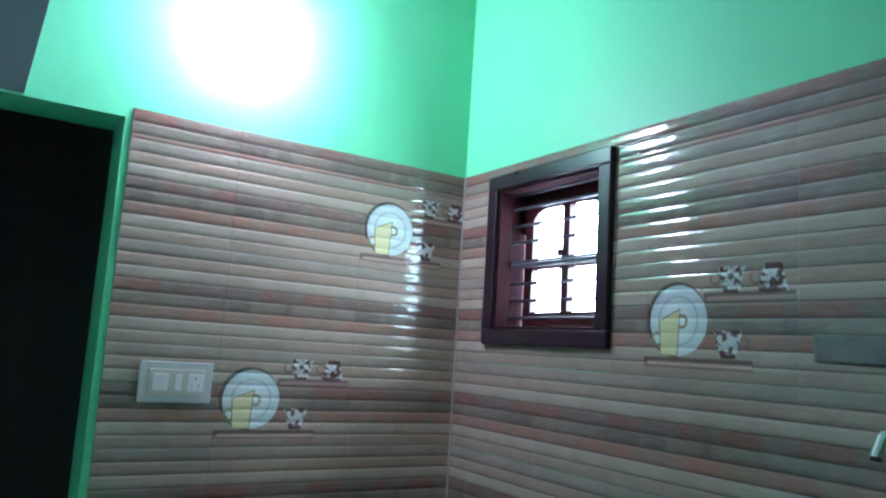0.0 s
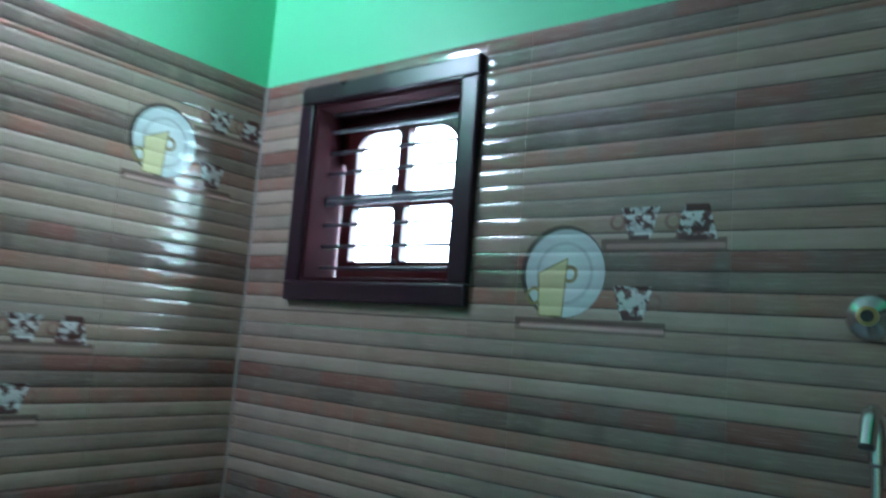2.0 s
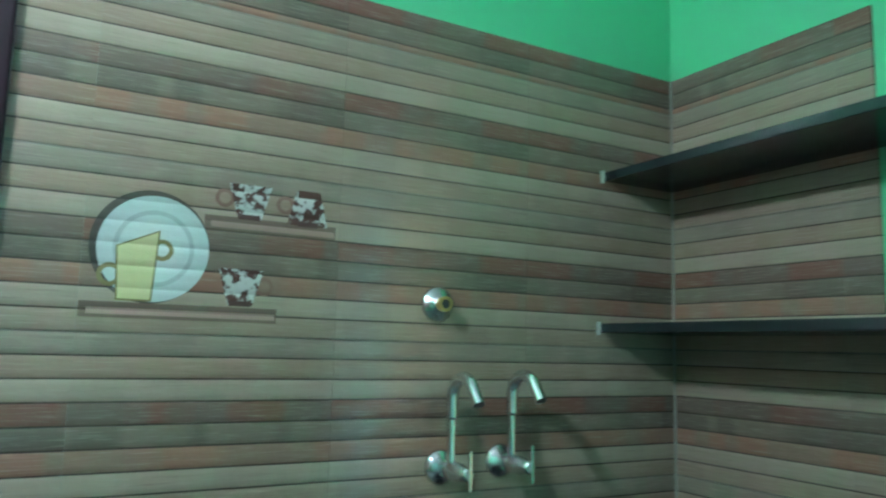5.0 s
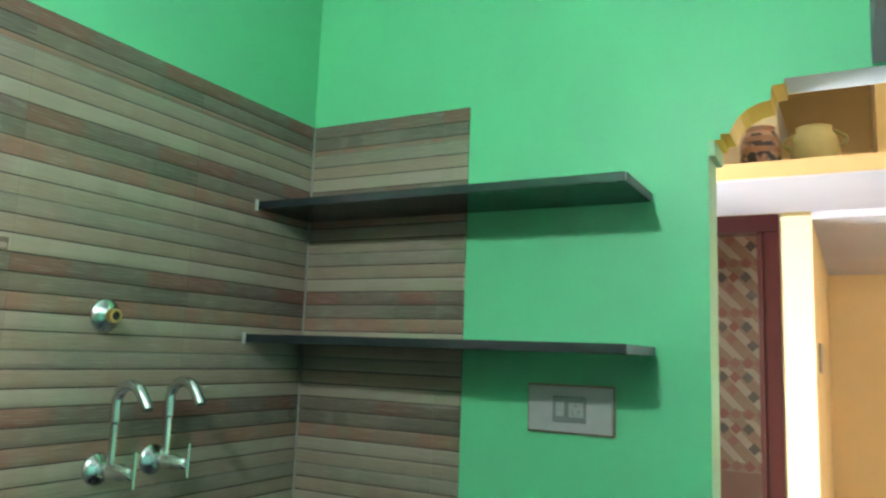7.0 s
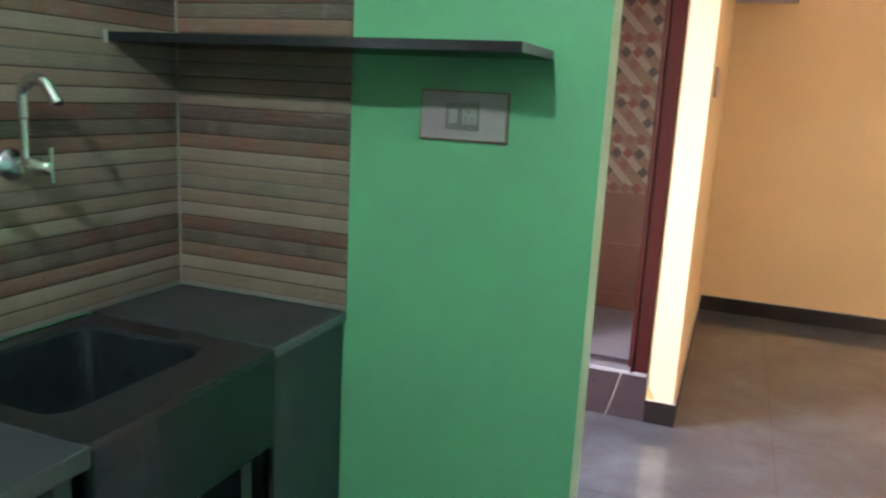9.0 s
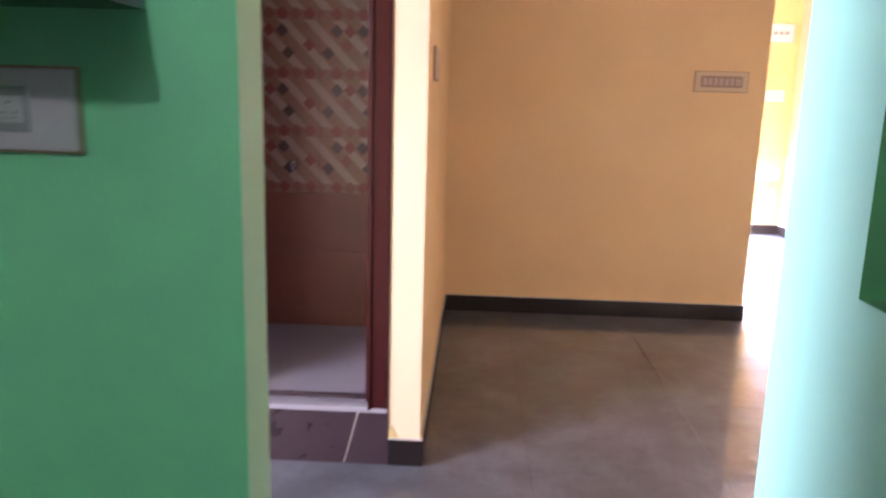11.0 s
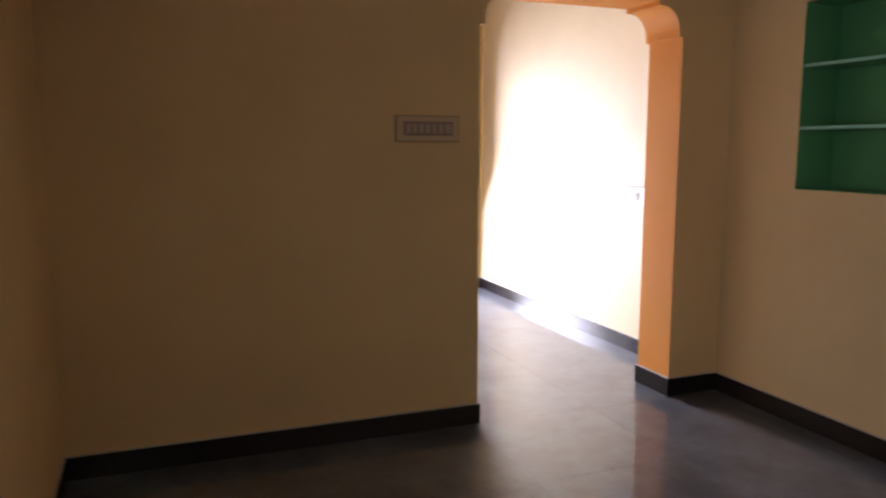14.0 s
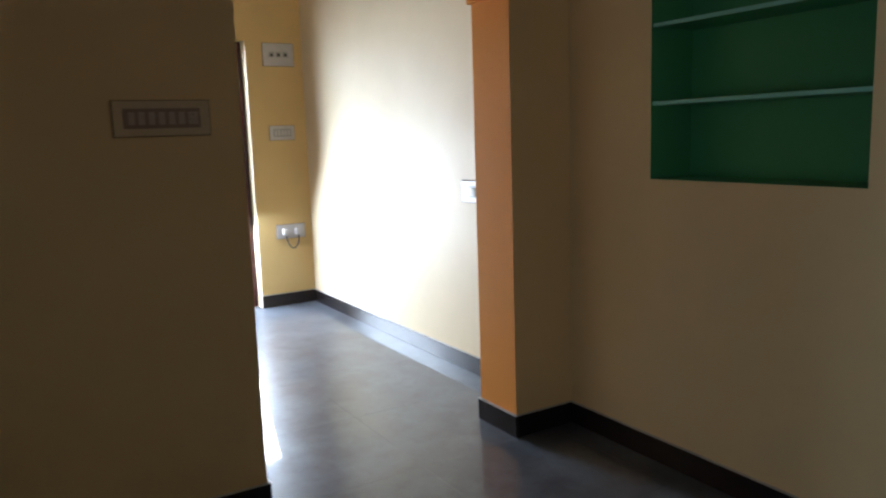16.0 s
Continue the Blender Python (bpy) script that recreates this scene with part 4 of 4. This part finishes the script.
# ---- tiles, the last and finest pieces ----
def tile_mesh(name, w, v0, v1, material):
    """A tile of plank ridges from height v0 to v1 of the full print, its own origin at the print's foot."""
    bm = bmesh.new()
    pitch = 0.305 / 8
    zs = []
    for k in range(8):
        for f, d in ((0.025, 0.0046), (0.08, 0.0056), (0.35, 0.0061), (0.70, 0.0062), (0.93, 0.0057), (0.985, 0.0046)):
            z = (k + f) * pitch
            if v0 + 0.001 < z < v1 - 0.001:
                zs.append((z, d))
    zs = [(v0 + 0.0005, 0.0050)] + zs + [(v1 - 0.0005, 0.0050)]
    left = [bm.verts.new((0.0002, -d, z)) for z, d in zs]
    right = [bm.verts.new((w - 0.0002, -d, z)) for z, d in zs]
    for i in range(len(zs) - 1):
        bm.faces.new((left[i], right[i], right[i + 1], left[i + 1])).smooth = True
    for x, flip in ((0.0002, False), (w - 0.0002, True)):
        rim = [bm.verts.new((x, -d, z)) for z, d in zs] + [bm.verts.new((x, 0, zs[-1][0])), bm.verts.new((x, 0, zs[0][0]))]
        bm.faces.new(rim if not flip else rim[::-1])
    me = bpy.data.meshes.new(name)
    bm.to_mesh(me)
    bm.free()
    me.materials.append(material)
    return me


SHEETS = {}


def tile(parent, w, v0, v1, m, decor):
    key = (round(w, 4), round(v0, 4), round(v1, 4), decor)
    if key not in SHEETS:
        SHEETS[key] = tile_mesh("tile", w, v0, v1, DECOR if decor else TILE)
    ob = new("tile", SHEETS[key])
    ob.parent = parent
    ob.matrix_world = m
    return ob


PLANK = 0.305 / 8
ROWS = [(0.8855 + 0.305 * k, 0.0, 0.305) for k in range(4)] + [(0.8855 + 0.305 * 4, 5 * PLANK - 0.0915, 5 * PLANK)]
TILE_TOP = ROWS[-1][0] + 0.0915


def tiled_wall(wall_name, cols, place, decors, cut=None):
    """Rows of tiles; place gives the pose for a column's start and the height of the print's foot."""
    holder = bpy.data.objects[wall_name]
    for ci, (a, w) in enumerate(cols):
        for ri, (z, v0, v1) in enumerate(ROWS):
            pieces = cut(a, w, z, v1 - v0) if cut else None
            if pieces is not None:
                for aa, ww, q0, q1 in pieces:
                    tile(holder, ww, v0 + q0, v0 + q1, place(aa, z - v0), False)
            else:
                tile(holder, w, v0, v1, place(a, z - v0), (ci, ri) in decors)


def window_cut(a, w, z, h):
    """Tiles round the window, cut to its casing."""
    x0, x1, z0, z1 = -2.112, -1.498, 1.562, 2.162
    if a >= x1 or a + w <= x0 or z >= z1 or z + h <= z0:
        return None
    out = []
    if a < x0:
        out.append((a, x0 - a, 0.0, h))
    if a + w > x1:
        out.append((x1, a + w - x1, 0.0, h))
    lo, hi = max(a, x0), min(a + w, x1)
    if z < z0:
        out.append((lo, hi - lo, 0.0, z0 - z))
    if z + h > z1 + 0.004:
        out.append((lo, hi - lo, z1 - z, h))
    return out


tiled_wall("wall_kitchen_north", [(-2.304, 0.026), (-2.278, 0.4535), (-1.8245, 0.4535), (-1.371, 0.4535), (-0.9175, 0.4535), (-0.464, 0.464)],
           lambda a, z: pose(a, 0, z), {(3, 2)}, window_cut)
tiled_wall("wall_kitchen_west", [(-1.218, 0.333), (-0.885, 0.4535), (-0.4315, 0.4235)], lambda a, z: pose(XA, a, z, 0, 0, 90), {(1, 1), (2, 3)})
tiled_wall("wall_doorway", [(0.008, 0.4535), (0.4615, 0.080)], lambda a, z: pose(0, -a, z, 0, 0, -90), set())
for nm, lo, hi in (("trim_tile_corner", (XA + 0.0005, -0.010, 0.872), (XA + 0.010, -0.0005, TILE_TOP)), ("trim_tile_corner_east", (-0.010, -0.010, 0.872), (-0.0005, -0.0005, TILE_TOP))):
    structure(part(nm, boxed(lo, hi), DULLGROUT), "pale grout line in the tiled corner", "trim")
structure(part("trim_grout_north", boxed((XA, -0.0042, 0.872), (-2.112, 0.0, TILE_TOP)), DULLGROUT), "grout behind wall tiles", "trim")
structure(part("trim_grout_north_east", boxed((-1.498, -0.0042, 0.872), (0.0, 0.0, TILE_TOP)), DULLGROUT), "grout behind wall tiles", "trim")
structure(part("trim_grout_west", boxed((XA, -1.218, 0.872), (XA + 0.0042, 0.0, TILE_TOP)), DULLGROUT), "grout behind wall tiles", "trim")
structure(part("trim_grout_east", boxed((-0.0042, -0.541, 0.872), (0.0, 0.0, TILE_TOP)), DULLGROUT), "grout behind wall tiles", "trim")

# bathroom wall tiles, flat and glazed
def flat_tile(w, h, material):
    bm = boxed((0.0004, -0.008, 0.0004), (w - 0.0004, 0.0, h - 0.0004), 0.0004)
    me = bpy.data.meshes.new("tile")
    bm.to_mesh(me)
    bm.free()
    me.materials.append(material)
    return me


back = bpy.data.objects["wall_bathroom_back"]
for y0, w in ((-1.111, 0.066), (-0.711, 0.40), (-0.311, 0.40), (0.089, 0.40), (0.489, 0.40)):
    printed, plain = flat_tile(w, 0.281, PATTERN), flat_tile(w, 0.30, BATHBROWN)
    for r in range(9):
        ob = new("tile", plain if r < 3 else printed)
        ob.parent = back
        ob.matrix_world = pose(2.75, y0, 0.034 + 0.30 * r if r < 3 else 0.934 + 0.281 * (r - 3), 0, 0, -90)
structure(part("wall_bathroom_top", boxed((2.742, YP1, 2.622), (2.75, 1.0, 2.9)), WHITE), "white wall above the bathroom tiles", "wall")
structure(part("ceiling_bathroom", boxed((XB + 0.115, YP1, 2.64), (2.73, 1.0, 2.70)), WHITE), "white bathroom ceiling", "ceiling")

bath_tap = thing("bath_tap", "small chrome tap stub on patterned bathroom tiles", "tap", 2.742, -0.580, 1.076, -90)
part("flange", lathe(bmesh.new(), [(0.017, 0), (0.017, 0.003), (0.013, 0.007), (0.008, 0.010)], 24, pose(0, 0, 0, 90)), CHROME, bath_tap, "", True)
part("body", lathe(bmesh.new(), [(0.007, 0.008), (0.007, 0.032), (0.009, 0.034), (0.009, 0.043), (0.005, 0.046)], 20, pose(0, 0, 0, 90)), CHROME, bath_tap, "", True)
part("spout", tube(bmesh.new(), [(0, -0.027, -0.003), (0.003, -0.035, -0.016), (0.004, -0.037, -0.027)], 0.0055, 12), CHROME, bath_tap, "", True)

# floor slabs
floor = bpy.data.objects["floor"]
slabs = {}
for i in range(-3, 6):
    for j in range(-2, 8):
        x0, x1 = 3.925 + 0.74 * (i - 5) - 0.0, 3.925 + 0.74 * (i - 4)
        y0, y1 = -4.03 + 0.76 * (j - 2), -4.03 + 0.76 * (j - 1)
        for k in (0, 5):
            a0, a1 = x0 + 0.74 * k * (9 / 5), x1 + 0.74 * k * (9 / 5)
            lo, hi = (max(a0, -2.3), max(y0, YR - 0.037)), (min(a1, XF), min(y1, 0.7))
            if hi[0] - lo[0] < 0.03 or hi[1] - lo[1] < 0.03 or (lo[0] < -0.8 and lo[1] > -0.1):
                continue
            w, h = hi[0] - lo[0], hi[1] - lo[1]
            key = (round(w, 3), round(h, 3))
            if key not in slabs:
                bm = boxed((0.0006, 0.0006, -0.02), (w - 0.0006, h - 0.0006, 0.0), 0.0002)
                slabs[key] = bpy.data.meshes.new("floor_slab")
                bm.to_mesh(slabs[key])
                bm.free()
                slabs[key].materials.append(STONE)
            ob = new("floor_slab", slabs[key])
            ob.parent = floor
            ob.location = (lo[0], lo[1], 0.0)
